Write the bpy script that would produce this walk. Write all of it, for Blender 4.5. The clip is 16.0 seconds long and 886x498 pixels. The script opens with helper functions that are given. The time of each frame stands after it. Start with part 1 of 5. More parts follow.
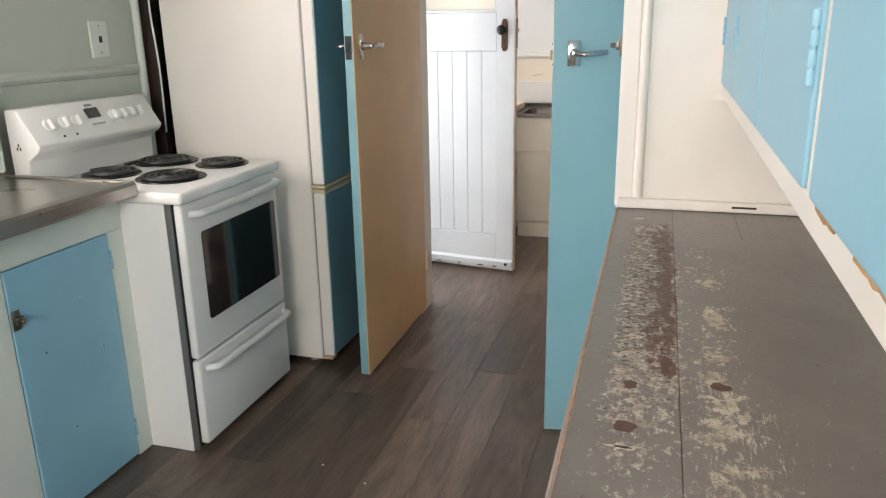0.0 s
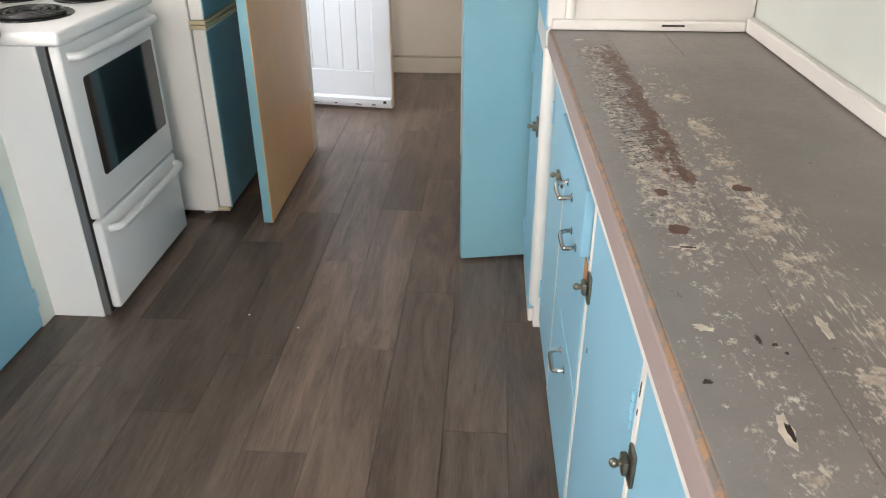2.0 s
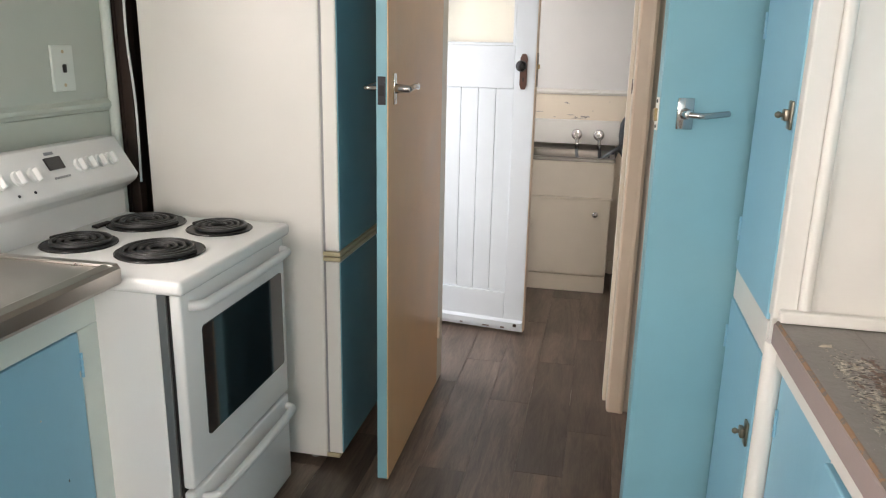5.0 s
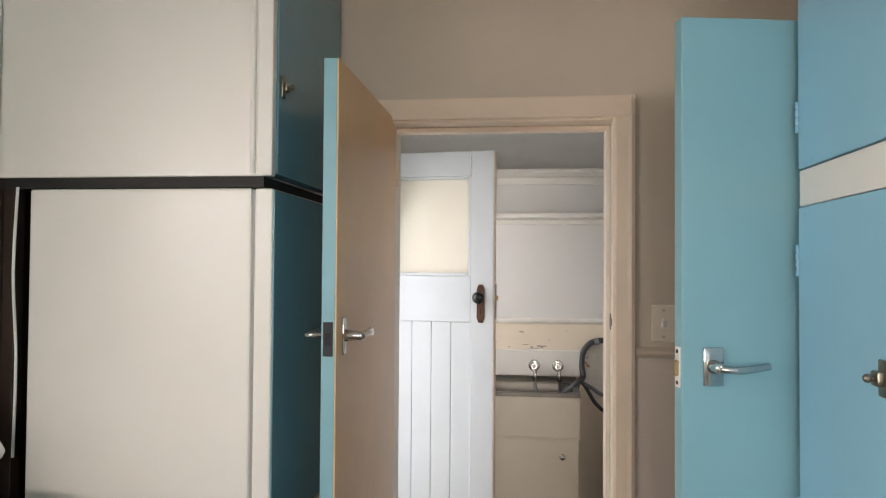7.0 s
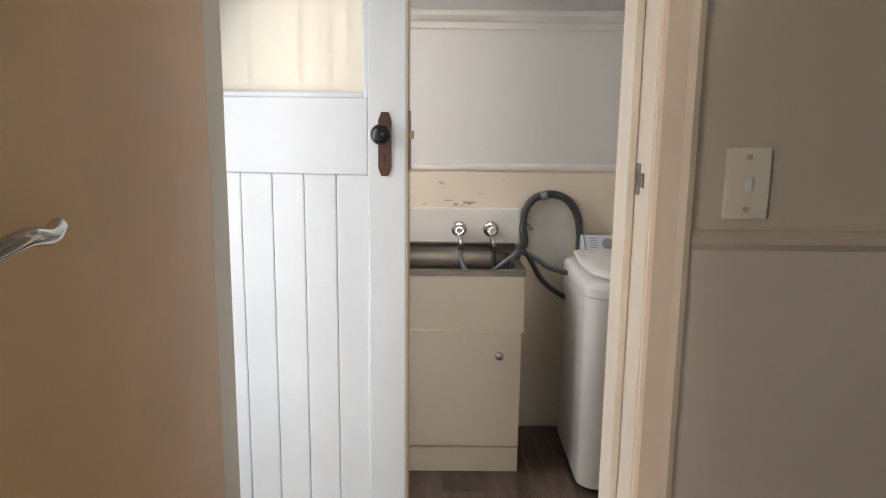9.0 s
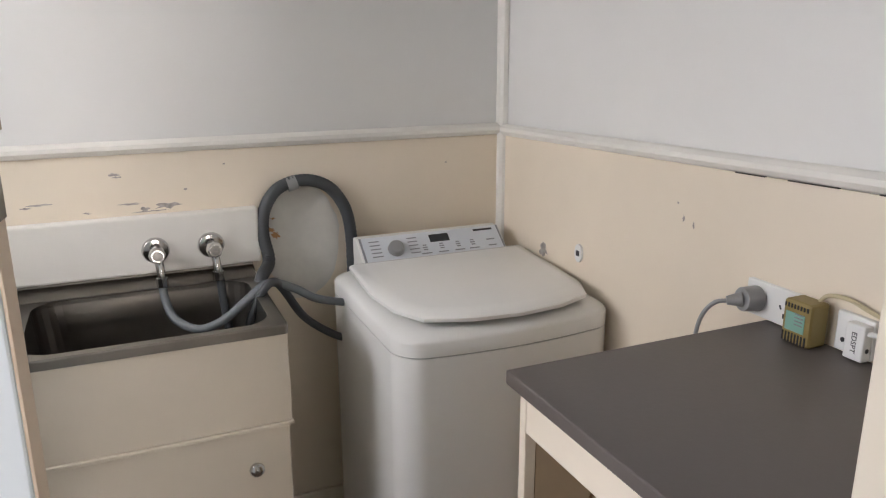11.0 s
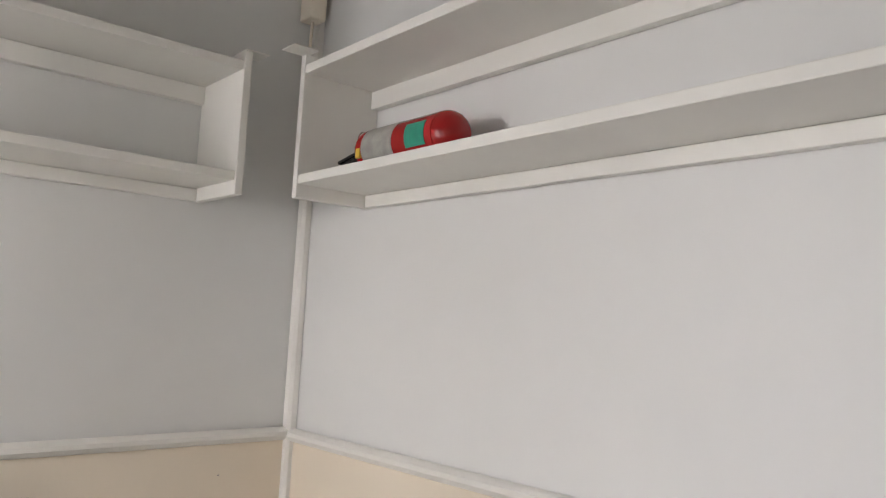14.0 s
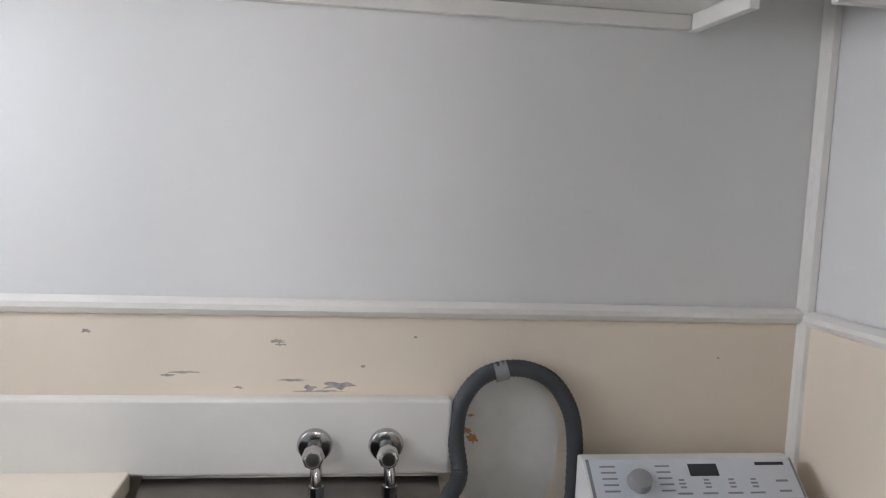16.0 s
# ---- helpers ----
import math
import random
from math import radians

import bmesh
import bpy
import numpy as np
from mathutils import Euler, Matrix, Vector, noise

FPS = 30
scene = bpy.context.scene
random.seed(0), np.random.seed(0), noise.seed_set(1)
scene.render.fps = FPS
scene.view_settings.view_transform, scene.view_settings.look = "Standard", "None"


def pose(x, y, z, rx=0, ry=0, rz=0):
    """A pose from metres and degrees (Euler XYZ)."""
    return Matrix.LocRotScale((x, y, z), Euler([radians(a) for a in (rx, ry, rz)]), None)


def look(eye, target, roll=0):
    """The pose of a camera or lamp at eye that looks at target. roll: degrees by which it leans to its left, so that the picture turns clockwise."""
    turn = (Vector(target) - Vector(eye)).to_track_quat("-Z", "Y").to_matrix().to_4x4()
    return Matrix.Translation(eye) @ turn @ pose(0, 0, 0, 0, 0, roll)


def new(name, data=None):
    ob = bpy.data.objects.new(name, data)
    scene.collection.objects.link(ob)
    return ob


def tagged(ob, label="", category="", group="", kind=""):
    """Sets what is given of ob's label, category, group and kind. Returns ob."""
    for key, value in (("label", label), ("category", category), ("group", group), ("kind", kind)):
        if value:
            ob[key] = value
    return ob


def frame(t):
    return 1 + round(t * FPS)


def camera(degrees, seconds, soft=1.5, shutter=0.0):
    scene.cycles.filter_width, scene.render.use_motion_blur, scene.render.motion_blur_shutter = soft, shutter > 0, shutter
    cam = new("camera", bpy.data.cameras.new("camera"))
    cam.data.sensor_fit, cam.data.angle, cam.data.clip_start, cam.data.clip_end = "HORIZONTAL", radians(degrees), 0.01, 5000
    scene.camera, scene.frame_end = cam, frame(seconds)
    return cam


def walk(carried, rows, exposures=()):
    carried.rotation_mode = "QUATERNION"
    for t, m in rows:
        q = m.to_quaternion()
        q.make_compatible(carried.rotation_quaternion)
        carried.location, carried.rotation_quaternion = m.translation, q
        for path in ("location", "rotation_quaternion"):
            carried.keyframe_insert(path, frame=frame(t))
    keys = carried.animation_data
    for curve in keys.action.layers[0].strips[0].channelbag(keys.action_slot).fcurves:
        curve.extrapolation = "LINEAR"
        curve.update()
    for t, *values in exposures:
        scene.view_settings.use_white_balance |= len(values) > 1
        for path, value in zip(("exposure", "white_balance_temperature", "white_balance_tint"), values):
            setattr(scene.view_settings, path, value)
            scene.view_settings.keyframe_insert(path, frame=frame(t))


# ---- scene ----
cam = camera(61.4, 16.0, soft=1.15)
PATH = [
    (0, (0.605, 0.312, 1.341), (0.051, 2.146, 0.768), -1.0),
    (0.5, (0.52, 0.314, 1.363), (0.101, 2.18, 0.779), -1.2),
    (1, (0.411, 0.288, 1.364), (0.127, 2.149, 0.69), -1.7),
    (1.5, (0.354, 0.278, 1.335), (0.181, 2.093, 0.512), -1.1),
    (2, (0.348, 0.282, 1.309), (0.24, 2.034, 0.349), 0.0),
    (2.5, (0.336, 0.279, 1.291), (0.24, 1.969, 0.224), 1.2),
    (3, (0.313, 0.292, 1.272), (0.173, 1.928, 0.13), 1.9),
    (3.5, (0.26, 0.331, 1.27), (-0.002, 1.95, 0.126), 2.1),
    (4, (0.238, 0.479, 1.316), (-0.206, 2.183, 0.368), 1.5),
    (4.5, (0.213, 0.621, 1.377), (-0.281, 2.429, 0.68), 1.3),
    (5, (0.137, 0.718, 1.404), (-0.253, 2.607, 0.875), 1.2),
    (5.2, (0.098, 0.742, 1.414), (-0.247, 2.655, 0.947), 1.1),
    (7.3, (-0.035, 1.264, 1.443), (-0.272, 3.249, 1.509), 0.3),
    (7.5, (-0.059, 1.381, 1.439), (-0.288, 3.368, 1.457), 0.1),
    (8, (-0.094, 1.682, 1.401), (-0.246, 3.67, 1.247), 0.1),
    (8.2, (-0.097, 1.814, 1.393), (-0.219, 3.799, 1.183), 0.3),
    (10.3, (-0.081, 3.155, 1.377), (0.357, 5.038, 0.867), -0.2),
    (10.5, (-0.071, 3.267, 1.367), (0.463, 5.122, 0.847), -0.4),
    (11, (-0.065, 3.491, 1.375), (0.706, 5.26, 0.848), -0.2),
    (11.5, (-0.027, 3.612, 1.37), (0.951, 5.281, 0.863), 0.6),
    (12, (0.01, 3.666, 1.376), (1.167, 5.232, 0.918), 1.7),
    (12.5, (0.013, 3.68, 1.411), (1.283, 5.2, 1.135), 2.7),
    (13, (0.018, 3.686, 1.442), (1.334, 5.191, 1.381), 2.9),
    (13.5, (0.024, 3.692, 1.454), (1.351, 5.186, 1.542), 2.9),
    (14, (0.02, 3.738, 1.461), (1.3, 5.266, 1.634), 3.2),
    (14.5, (-0.004, 3.837, 1.455), (1.146, 5.462, 1.644), 2.8),
    (15, (0.005, 3.936, 1.442), (0.928, 5.709, 1.512), 2.6),
    (15.5, (0.012, 4.021, 1.425), (0.624, 5.924, 1.364), 2.7),
    (16, (0.039, 4.051, 1.404), (0.302, 6.023, 1.197), 2.4),
]
EXPOSURES = (
    (0.0, 0.25, 6500, 10), (2.0, 0.5, 6250, 10), (3.5, 0.75, 5950, 10), (4.1, 0.6, 6150, 10), (5.0, 0.22, 6450, 10),
    (7.4, 0.05, 6550, 10), (8.0, 0.12, 6600, 10), (10.4, -0.05, 6450, 10), (11.0, 0.18, 6250, 10), (12.0, 0.27, 6150, 10), (13.0, 0.12, 6250, 10), (14.5, 0.22, 6400, 10), (16.0, -0.05, 5850, 10),
)
walk(cam, [(t, look(eye, target, roll)) for t, eye, target, roll in PATH], EXPOSURES)

# ---- world, daylight through the openings ----
world = bpy.data.worlds.new("overcast_sky")
scene.world = world
world.use_nodes = True
wn = world.node_tree
sky = wn.nodes.new("ShaderNodeTexSky")
sky.sky_type = "NISHITA"
sky.sun_disc = False
sky.sun_elevation = radians(50)
sky.sun_rotation = radians(200)
sky.dust_density = 3.0
wn.links.new(sky.outputs["Color"], wn.nodes["Background"].inputs["Color"])
wn.nodes["Background"].inputs["Strength"].default_value = 0.07
sun = new("sun", bpy.data.lights.new("sun", "SUN"))
sun.data.energy, sun.data.angle, sun.data.color = 0.8, radians(20), (1.0, 0.96, 0.9)
sun.matrix_world = look((0, 0, 0), (0.22, 0.6, -0.77))


def opening_light(name, eye, target, wide, high, power, color):
    """Skylight that enters through an opening in the walls."""
    lamp = new(name, bpy.data.lights.new(name, "AREA"))
    lamp.data.shape, lamp.data.size, lamp.data.size_y = "RECTANGLE", wide, high
    lamp.data.energy, lamp.data.color = power, color
    lamp.matrix_world = look(eye, target)


DAY = (1.0, 0.89, 0.84)
opening_light("sink_window_light", (-1.62, 1.05, 1.65), (-0.5, 1.05, 0.55), 1.7, 0.9, 29, DAY)
opening_light("rear_window_light", (0.28, -1.72, 1.6), (0.0, -0.3, 0.5), 1.2, 1.0, 54, (1.0, 0.89, 0.82))
opening_light("back_door_light", (-1.25, 3.98, 1.05), (-0.4, 3.55, 0.45), 0.6, 1.85, 16, (1.0, 0.97, 1.0))
opening_light("laundry_window_light", (-1.2, 4.93, 1.55), (-0.2, 4.85, 0.8), 0.6, 0.7, 15, (1.0, 0.955, 0.955))


# ---- materials ----
def material(name, color, rough=0.5, metal=0.0, vary=0.08, scale=6.0, bump=0.05, fine=90.0, random_vary=0.0, spots=None, coat=0.0):
    """Painted or plain surface: broad and fine colour variation, fine relief, optional worn spots (colour, amount, scale)."""
    m = bpy.data.materials.new(name)
    m.use_nodes = True
    n, l = m.node_tree.nodes, m.node_tree.links
    b = n["Principled BSDF"]
    b.inputs["Roughness"].default_value = rough
    b.inputs["Metallic"].default_value = metal
    b.inputs["Coat Weight"].default_value = coat
    tc = n.new("ShaderNodeTexCoord")
    big, small = n.new("ShaderNodeTexNoise"), n.new("ShaderNodeTexNoise")
    big.inputs["Scale"].default_value, small.inputs["Scale"].default_value = scale, fine
    big.inputs["Detail"].default_value = 5
    for t in (big, small):
        l.new(tc.outputs["Object"], t.inputs["Vector"])
    ramp = n.new("ShaderNodeMapRange")
    ramp.inputs["From Min"].default_value, ramp.inputs["From Max"].default_value = 0.3, 0.7
    ramp.inputs["To Min"].default_value, ramp.inputs["To Max"].default_value = 1 - vary, 1 + vary * 0.5
    l.new(big.outputs["Fac"], ramp.inputs["Value"])
    value = ramp.outputs["Result"]
    if random_vary:
        info, r2, mul = n.new("ShaderNodeObjectInfo"), n.new("ShaderNodeMapRange"), n.new("ShaderNodeMath")
        r2.inputs["To Min"].default_value, r2.inputs["To Max"].default_value = 1 - random_vary, 1 + random_vary
        l.new(info.outputs["Random"], r2.inputs["Value"])
        mul.operation = "MULTIPLY"
        l.new(value, mul.inputs[0]), l.new(r2.outputs["Result"], mul.inputs[1])
        value = mul.outputs[0]
    mix = n.new("ShaderNodeVectorMath")
    mix.operation = "SCALE"
    mix.inputs[0].default_value = color
    l.new(value, mix.inputs["Scale"])
    out = mix.outputs[0]
    if spots:
        sc, amount, sscale = spots
        sp, thr, mx = n.new("ShaderNodeTexNoise"), n.new("ShaderNodeMapRange"), n.new("ShaderNodeMix")
        sp.inputs["Scale"].default_value, sp.inputs["Detail"].default_value = sscale, 8
        sp.inputs["Roughness"].default_value = 0.7
        l.new(tc.outputs["Object"], sp.inputs["Vector"])
        thr.inputs["From Min"].default_value, thr.inputs["From Max"].default_value = amount, amount + 0.03
        l.new(sp.outputs["Fac"], thr.inputs["Value"])
        mx.data_type = "RGBA"
        mx.inputs["B"].default_value = (*sc, 1)
        l.new(thr.outputs["Result"], mx.inputs["Factor"]), l.new(out, mx.inputs["A"])
        out = mx.outputs["Result"]
    l.new(out, b.inputs["Base Color"])
    rr = n.new("ShaderNodeMapRange")
    rr.inputs["To Min"].default_value, rr.inputs["To Max"].default_value = max(0.02, rough - 0.09), min(1, rough + 0.09)
    l.new(big.outputs["Fac"], rr.inputs["Value"]), l.new(rr.outputs["Result"], b.inputs["Roughness"])
    if bump:
        bp = n.new("ShaderNodeBump")
        bp.inputs["Strength"].default_value, bp.inputs["Distance"].default_value = bump, 0.004
        add = n.new("ShaderNodeMath")
        l.new(small.outputs["Fac"], add.inputs[0]), l.new(big.outputs["Fac"], add.inputs[1])
        l.new(add.outputs[0], bp.inputs["Height"]), l.new(bp.outputs["Normal"], b.inputs["Normal"])
    return m


CHIP = (0.72, 0.69, 0.62)
BLUE = material("blue_gloss_paint", (0.27, 0.53, 0.68), 0.38, vary=0.06, scale=3, bump=0.12, fine=45, spots=(CHIP, 0.745, 30))
BLUE_DOOR = material("teal_blue_door_paint", (0.23, 0.45, 0.52), 0.4, vary=0.07, scale=3, bump=0.1, fine=45, spots=(CHIP, 0.78, 26))
SINK_BLUE = material("sink_cabinet_blue_paint", (0.26, 0.50, 0.63), 0.38, vary=0.07, scale=3, bump=0.12, fine=45, spots=(CHIP, 0.76, 30))
FRIDGE_BLUE = material("fridge_blue_enamel", (0.175, 0.335, 0.40), 0.18, vary=0.06, scale=4, bump=0.04)
ORANGE = material("apricot_door_paint", (0.78, 0.48, 0.235), 0.33, vary=0.1, scale=4, bump=0.12, fine=40, spots=((0.4, 0.22, 0.1), 0.79, 9))
WHITE = material("white_gloss_paint", (0.8, 0.78, 0.73), 0.4, vary=0.05, scale=5, bump=0.12, fine=40, spots=((0.28, 0.2, 0.13), 0.75, 22))
DOOR_WHITE = material("cool_white_door_paint", (0.76, 0.81, 0.84), 0.42, vary=0.05, scale=4, bump=0.1, fine=50, spots=((0.5, 0.45, 0.38), 0.79, 24))
MINT = material("pale_mint_frame_paint", (0.70, 0.75, 0.69), 0.4, vary=0.05, scale=5, bump=0.1, fine=40, spots=((0.3, 0.24, 0.18), 0.79, 26))
KWALL = material("pale_green_wall_paint", (0.53, 0.575, 0.51), 0.55, vary=0.05, scale=2.5, bump=0.08)
HWALL = material("beige_hall_wall_paint", (0.60, 0.51, 0.41), 0.5, vary=0.05, scale=2.5, bump=0.08)
HLOW = material("pinkish_hall_dado_paint", (0.66, 0.56, 0.48), 0.45, vary=0.05, scale=2.5, bump=0.06)
LWALL = material("off_white_laundry_paint", (0.74, 0.735, 0.715), 0.55, vary=0.04, scale=2.0, bump=0.06)
LLOW = material("cream_laundry_dado_paint", (0.80, 0.71, 0.58), 0.45, vary=0.06, scale=2.5, bump=0.07, spots=((0.42, 0.36, 0.3), 0.775, 14))
PEACH = material("peach_trim_paint", (0.80, 0.66, 0.52), 0.38, vary=0.05, scale=5, bump=0.1, spots=((0.2, 0.12, 0.07), 0.76, 20))
CREAM = material("cream_cupboard_paint", (0.80, 0.72, 0.60), 0.4, vary=0.05, scale=4, bump=0.08, spots=((0.3, 0.22, 0.14), 0.78, 18))
CEIL = material("ceiling_white_paint", (0.62, 0.60, 0.56), 0.7, vary=0.03)
ENAMEL = material("white_appliance_enamel", (0.82, 0.82, 0.80), 0.22, vary=0.03, scale=3, bump=0.02)
FRIDGE_WHITE = material("fridge_off_white_enamel", (0.80, 0.78, 0.73), 0.32, vary=0.04, scale=2, bump=0.06, fine=160)
PLASTIC_WHITE = material("white_plastic", (0.80, 0.80, 0.78), 0.35, vary=0.02, bump=0.0)
PLASTIC_GREY = material("grey_plastic", (0.30, 0.30, 0.30), 0.4, vary=0.04, bump=0.0)
HOSE = material("dark_grey_hose_rubber", (0.055, 0.06, 0.066), 0.5, vary=0.1, bump=0.05)
HOSE_LIGHT = material("light_grey_hose_rubber", (0.15, 0.165, 0.18), 0.42, vary=0.1, bump=0.05)
BLACK = material("black_gap_material", (0.012, 0.010, 0.009), 0.6, vary=0.2)
# bare dark timber in chips and joints; also the shade behind the fridge
DARKWOOD_GAP = material("dark_timber_and_gap_shade", (0.035, 0.02, 0.014), 0.5, vary=0.2)
CHANNEL = material("dark_grey_steel", (0.22, 0.22, 0.22), 0.4, metal=0.6, vary=0.1)
COIL = material("black_coil_element", (0.02, 0.02, 0.02), 0.42, vary=0.2, bump=0.05)
GLASS_BLACK = material("black_oven_glass", (0.008, 0.009, 0.011), 0.06, vary=0.05, bump=0.0, coat=0.5)
STEEL = material("brushed_stainless_steel", (0.47, 0.44, 0.41), 0.3, metal=1.0, vary=0.08, scale=9, bump=0.03)
STEEL_DARK = material("stained_stainless_bowl", (0.26, 0.24, 0.215), 0.34, metal=1.0, vary=0.15, scale=7, bump=0.03)
CHROME = material("worn_chrome", (0.58, 0.57, 0.56), 0.15, metal=1.0, vary=0.08, scale=30, bump=0.0)
RUSTED = material("rust_spotted_steel", (0.20, 0.16, 0.12), 0.4, metal=0.8, vary=0.35, scale=80, spots=((0.12, 0.05, 0.02), 0.55, 60))
BRASS = material("dull_brass", (0.40, 0.30, 0.16), 0.4, metal=1.0, vary=0.2, scale=30)
BRONZE = material("brown_bakelite", (0.09, 0.035, 0.02), 0.35, vary=0.25, scale=30)
KNOB_BLACK = material("black_bakelite_knob", (0.015, 0.014, 0.014), 0.25, vary=0.1)
LATCH = material("tarnished_nickel", (0.30, 0.27, 0.22), 0.33, metal=1.0, vary=0.25, scale=60)
BENCH_GREY = material("taupe_bench_paint", (0.125, 0.108, 0.100), 0.42, vary=0.08, scale=4, bump=0.06)
RED = material("red_cylinder_enamel", (0.36, 0.012, 0.012), 0.25, vary=0.06)
LABEL_GREY = material("silver_grey_label", (0.36, 0.35, 0.32), 0.35, vary=0.25, scale=40)
LABEL_GREEN = material("green_label", (0.03, 0.33, 0.22), 0.4, vary=0.15, scale=40)
LABEL_YELLOW = material("yellow_label", (0.70, 0.48, 0.05), 0.4)
OLIVE = material("olive_yellow_plastic", (0.27, 0.20, 0.065), 0.45, vary=0.08)
TEAL_LABEL = material("pale_teal_label", (0.22, 0.42, 0.35), 0.5, vary=0.1)
INK = material("dark_ink", (0.02, 0.02, 0.025), 0.5)
GREY_INK = material("grey_print", (0.25, 0.26, 0.28), 0.5)
PANEL_GREY = material("pale_grey_control_panel", (0.64, 0.67, 0.72), 0.35, vary=0.03)
RUSTY = material("water_stained_board", (0.55, 0.43, 0.29), 0.6, vary=0.2, scale=5, spots=((0.17, 0.07, 0.025), 0.52, 5))
EDGE_PINK = material("mauve_grey_edge_paint", (0.36, 0.29, 0.27), 0.5, vary=0.1, spots=((0.42, 0.2, 0.08), 0.74, 18))
ARRIS = material("patchy_worn_arris", (0.20, 0.165, 0.14), 0.6, vary=0.2, scale=20, spots=((0.29, 0.175, 0.10), 0.48, 45))
RAWWOOD = material("worn_raw_timber_edge", (0.50, 0.27, 0.11), 0.6, vary=0.3, scale=30)
GRASS = material("lawn", (0.07, 0.12, 0.03), 0.9, vary=0.3, scale=3)
CHIP_GREY = material("pale_undercoat", (0.62, 0.60, 0.54), 0.6)
CREVICE = material("dark_floor_joint", (0.055, 0.042, 0.034), 0.6)
AGED = material("aged_yellow_plastic", (0.55, 0.47, 0.30), 0.4)


def glass(name, rough, tint):
    m = bpy.data.materials.new(name)
    m.use_nodes = True
    b = m.node_tree.nodes["Principled BSDF"]
    b.inputs["Base Color"].default_value = (*tint, 1)
    b.inputs["Transmission Weight"].default_value = 1.0
    b.inputs["Roughness"].default_value = rough
    b.inputs["IOR"].default_value = 1.45
    return m


CLEAR = glass("clear_window_glass", 0.0, (1, 1, 1))
FROST = glass("obscure_ribbed_glass", 0.35, (0.98, 0.97, 0.93))
CURTAIN = material("cream_net_curtain", (0.84, 0.82, 0.74), 0.8, vary=0.06, scale=8)


def vinyl_planks():
    """Grey-brown wood-look planks: grain along y, tone per plank."""
    m = bpy.data.materials.new("grey_brown_wood_vinyl")
    m.use_nodes = True
    n, l = m.node_tree.nodes, m.node_tree.links
    b = n["Principled BSDF"]
    geo, info, add = n.new("ShaderNodeNewGeometry"), n.new("ShaderNodeObjectInfo"), n.new("ShaderNodeVectorMath")
    comb = n.new("ShaderNodeCombineXYZ")
    big = n.new("ShaderNodeMath")
    big.operation = "MULTIPLY"
    big.inputs[1].default_value = 37.0
    l.new(info.outputs["Random"], big.inputs[0])
    l.new(big.outputs[0], comb.inputs["X"]), l.new(big.outputs[0], comb.inputs["Z"])
    l.new(geo.outputs["Position"], add.inputs[0]), l.new(comb.outputs[0], add.inputs[1])
    maps = []
    for sx, sy, detail, rough in ((48, 4.2, 8, 0.68), (9, 1.3, 5, 0.6), (230, 14, 4, 0.6)):
        mp, t = n.new("ShaderNodeMapping"), n.new("ShaderNodeTexNoise")
        mp.inputs["Scale"].default_value = (sx, sy, 1)
        t.inputs["Scale"].default_value, t.inputs["Detail"].default_value, t.inputs["Roughness"].default_value = 1.0, detail, rough
        t.inputs["Distortion"].default_value = 1.9
        l.new(add.outputs[0], mp.inputs["Vector"]), l.new(mp.outputs[0], t.inputs["Vector"])
        maps.append(t.outputs["Fac"])
    s1, s2 = n.new("ShaderNodeMath"), n.new("ShaderNodeMath")
    s1.operation = s2.operation = "MULTIPLY_ADD"
    s1.inputs[1].default_value, s2.inputs[1].default_value = 0.55, 0.45
    l.new(maps[0], s1.inputs[0]), l.new(maps[1], s1.inputs[2])
    l.new(maps[2], s2.inputs[0]), l.new(s1.outputs[0], s2.inputs[2])
    ramp = n.new("ShaderNodeValToRGB")
    ramp.color_ramp.elements[0].position, ramp.color_ramp.elements[1].position = 0.0, 1.0
    mr = n.new("ShaderNodeMapRange")
    mr.inputs["From Min"].default_value, mr.inputs["From Max"].default_value = 0.70, 1.28
    l.new(s2.outputs[0], mr.inputs["Value"]), l.new(mr.outputs[0], ramp.inputs["Fac"])
    ramp.color_ramp.elements[0].color, ramp.color_ramp.elements[1].color = (0.056, 0.037, 0.028, 1), (0.212, 0.155, 0.117, 1)
    tone, sc = n.new("ShaderNodeMapRange"), n.new("ShaderNodeVectorMath")
    tone.inputs["To Min"].default_value, tone.inputs["To Max"].default_value = 0.68, 1.32
    l.new(info.outputs["Random"], tone.inputs["Value"])
    sc.operation = "SCALE"
    l.new(ramp.outputs["Color"], sc.inputs[0]), l.new(tone.outputs[0], sc.inputs["Scale"])
    l.new(sc.outputs[0], b.inputs["Base Color"])
    b.inputs["Roughness"].default_value = 0.36
    bp = n.new("ShaderNodeBump")
    bp.inputs["Strength"].default_value, bp.inputs["Distance"].default_value = 0.25, 0.002
    l.new(s2.outputs[0], bp.inputs["Height"]), l.new(bp.outputs["Normal"], b.inputs["Normal"])
    return m


VINYL = vinyl_planks()


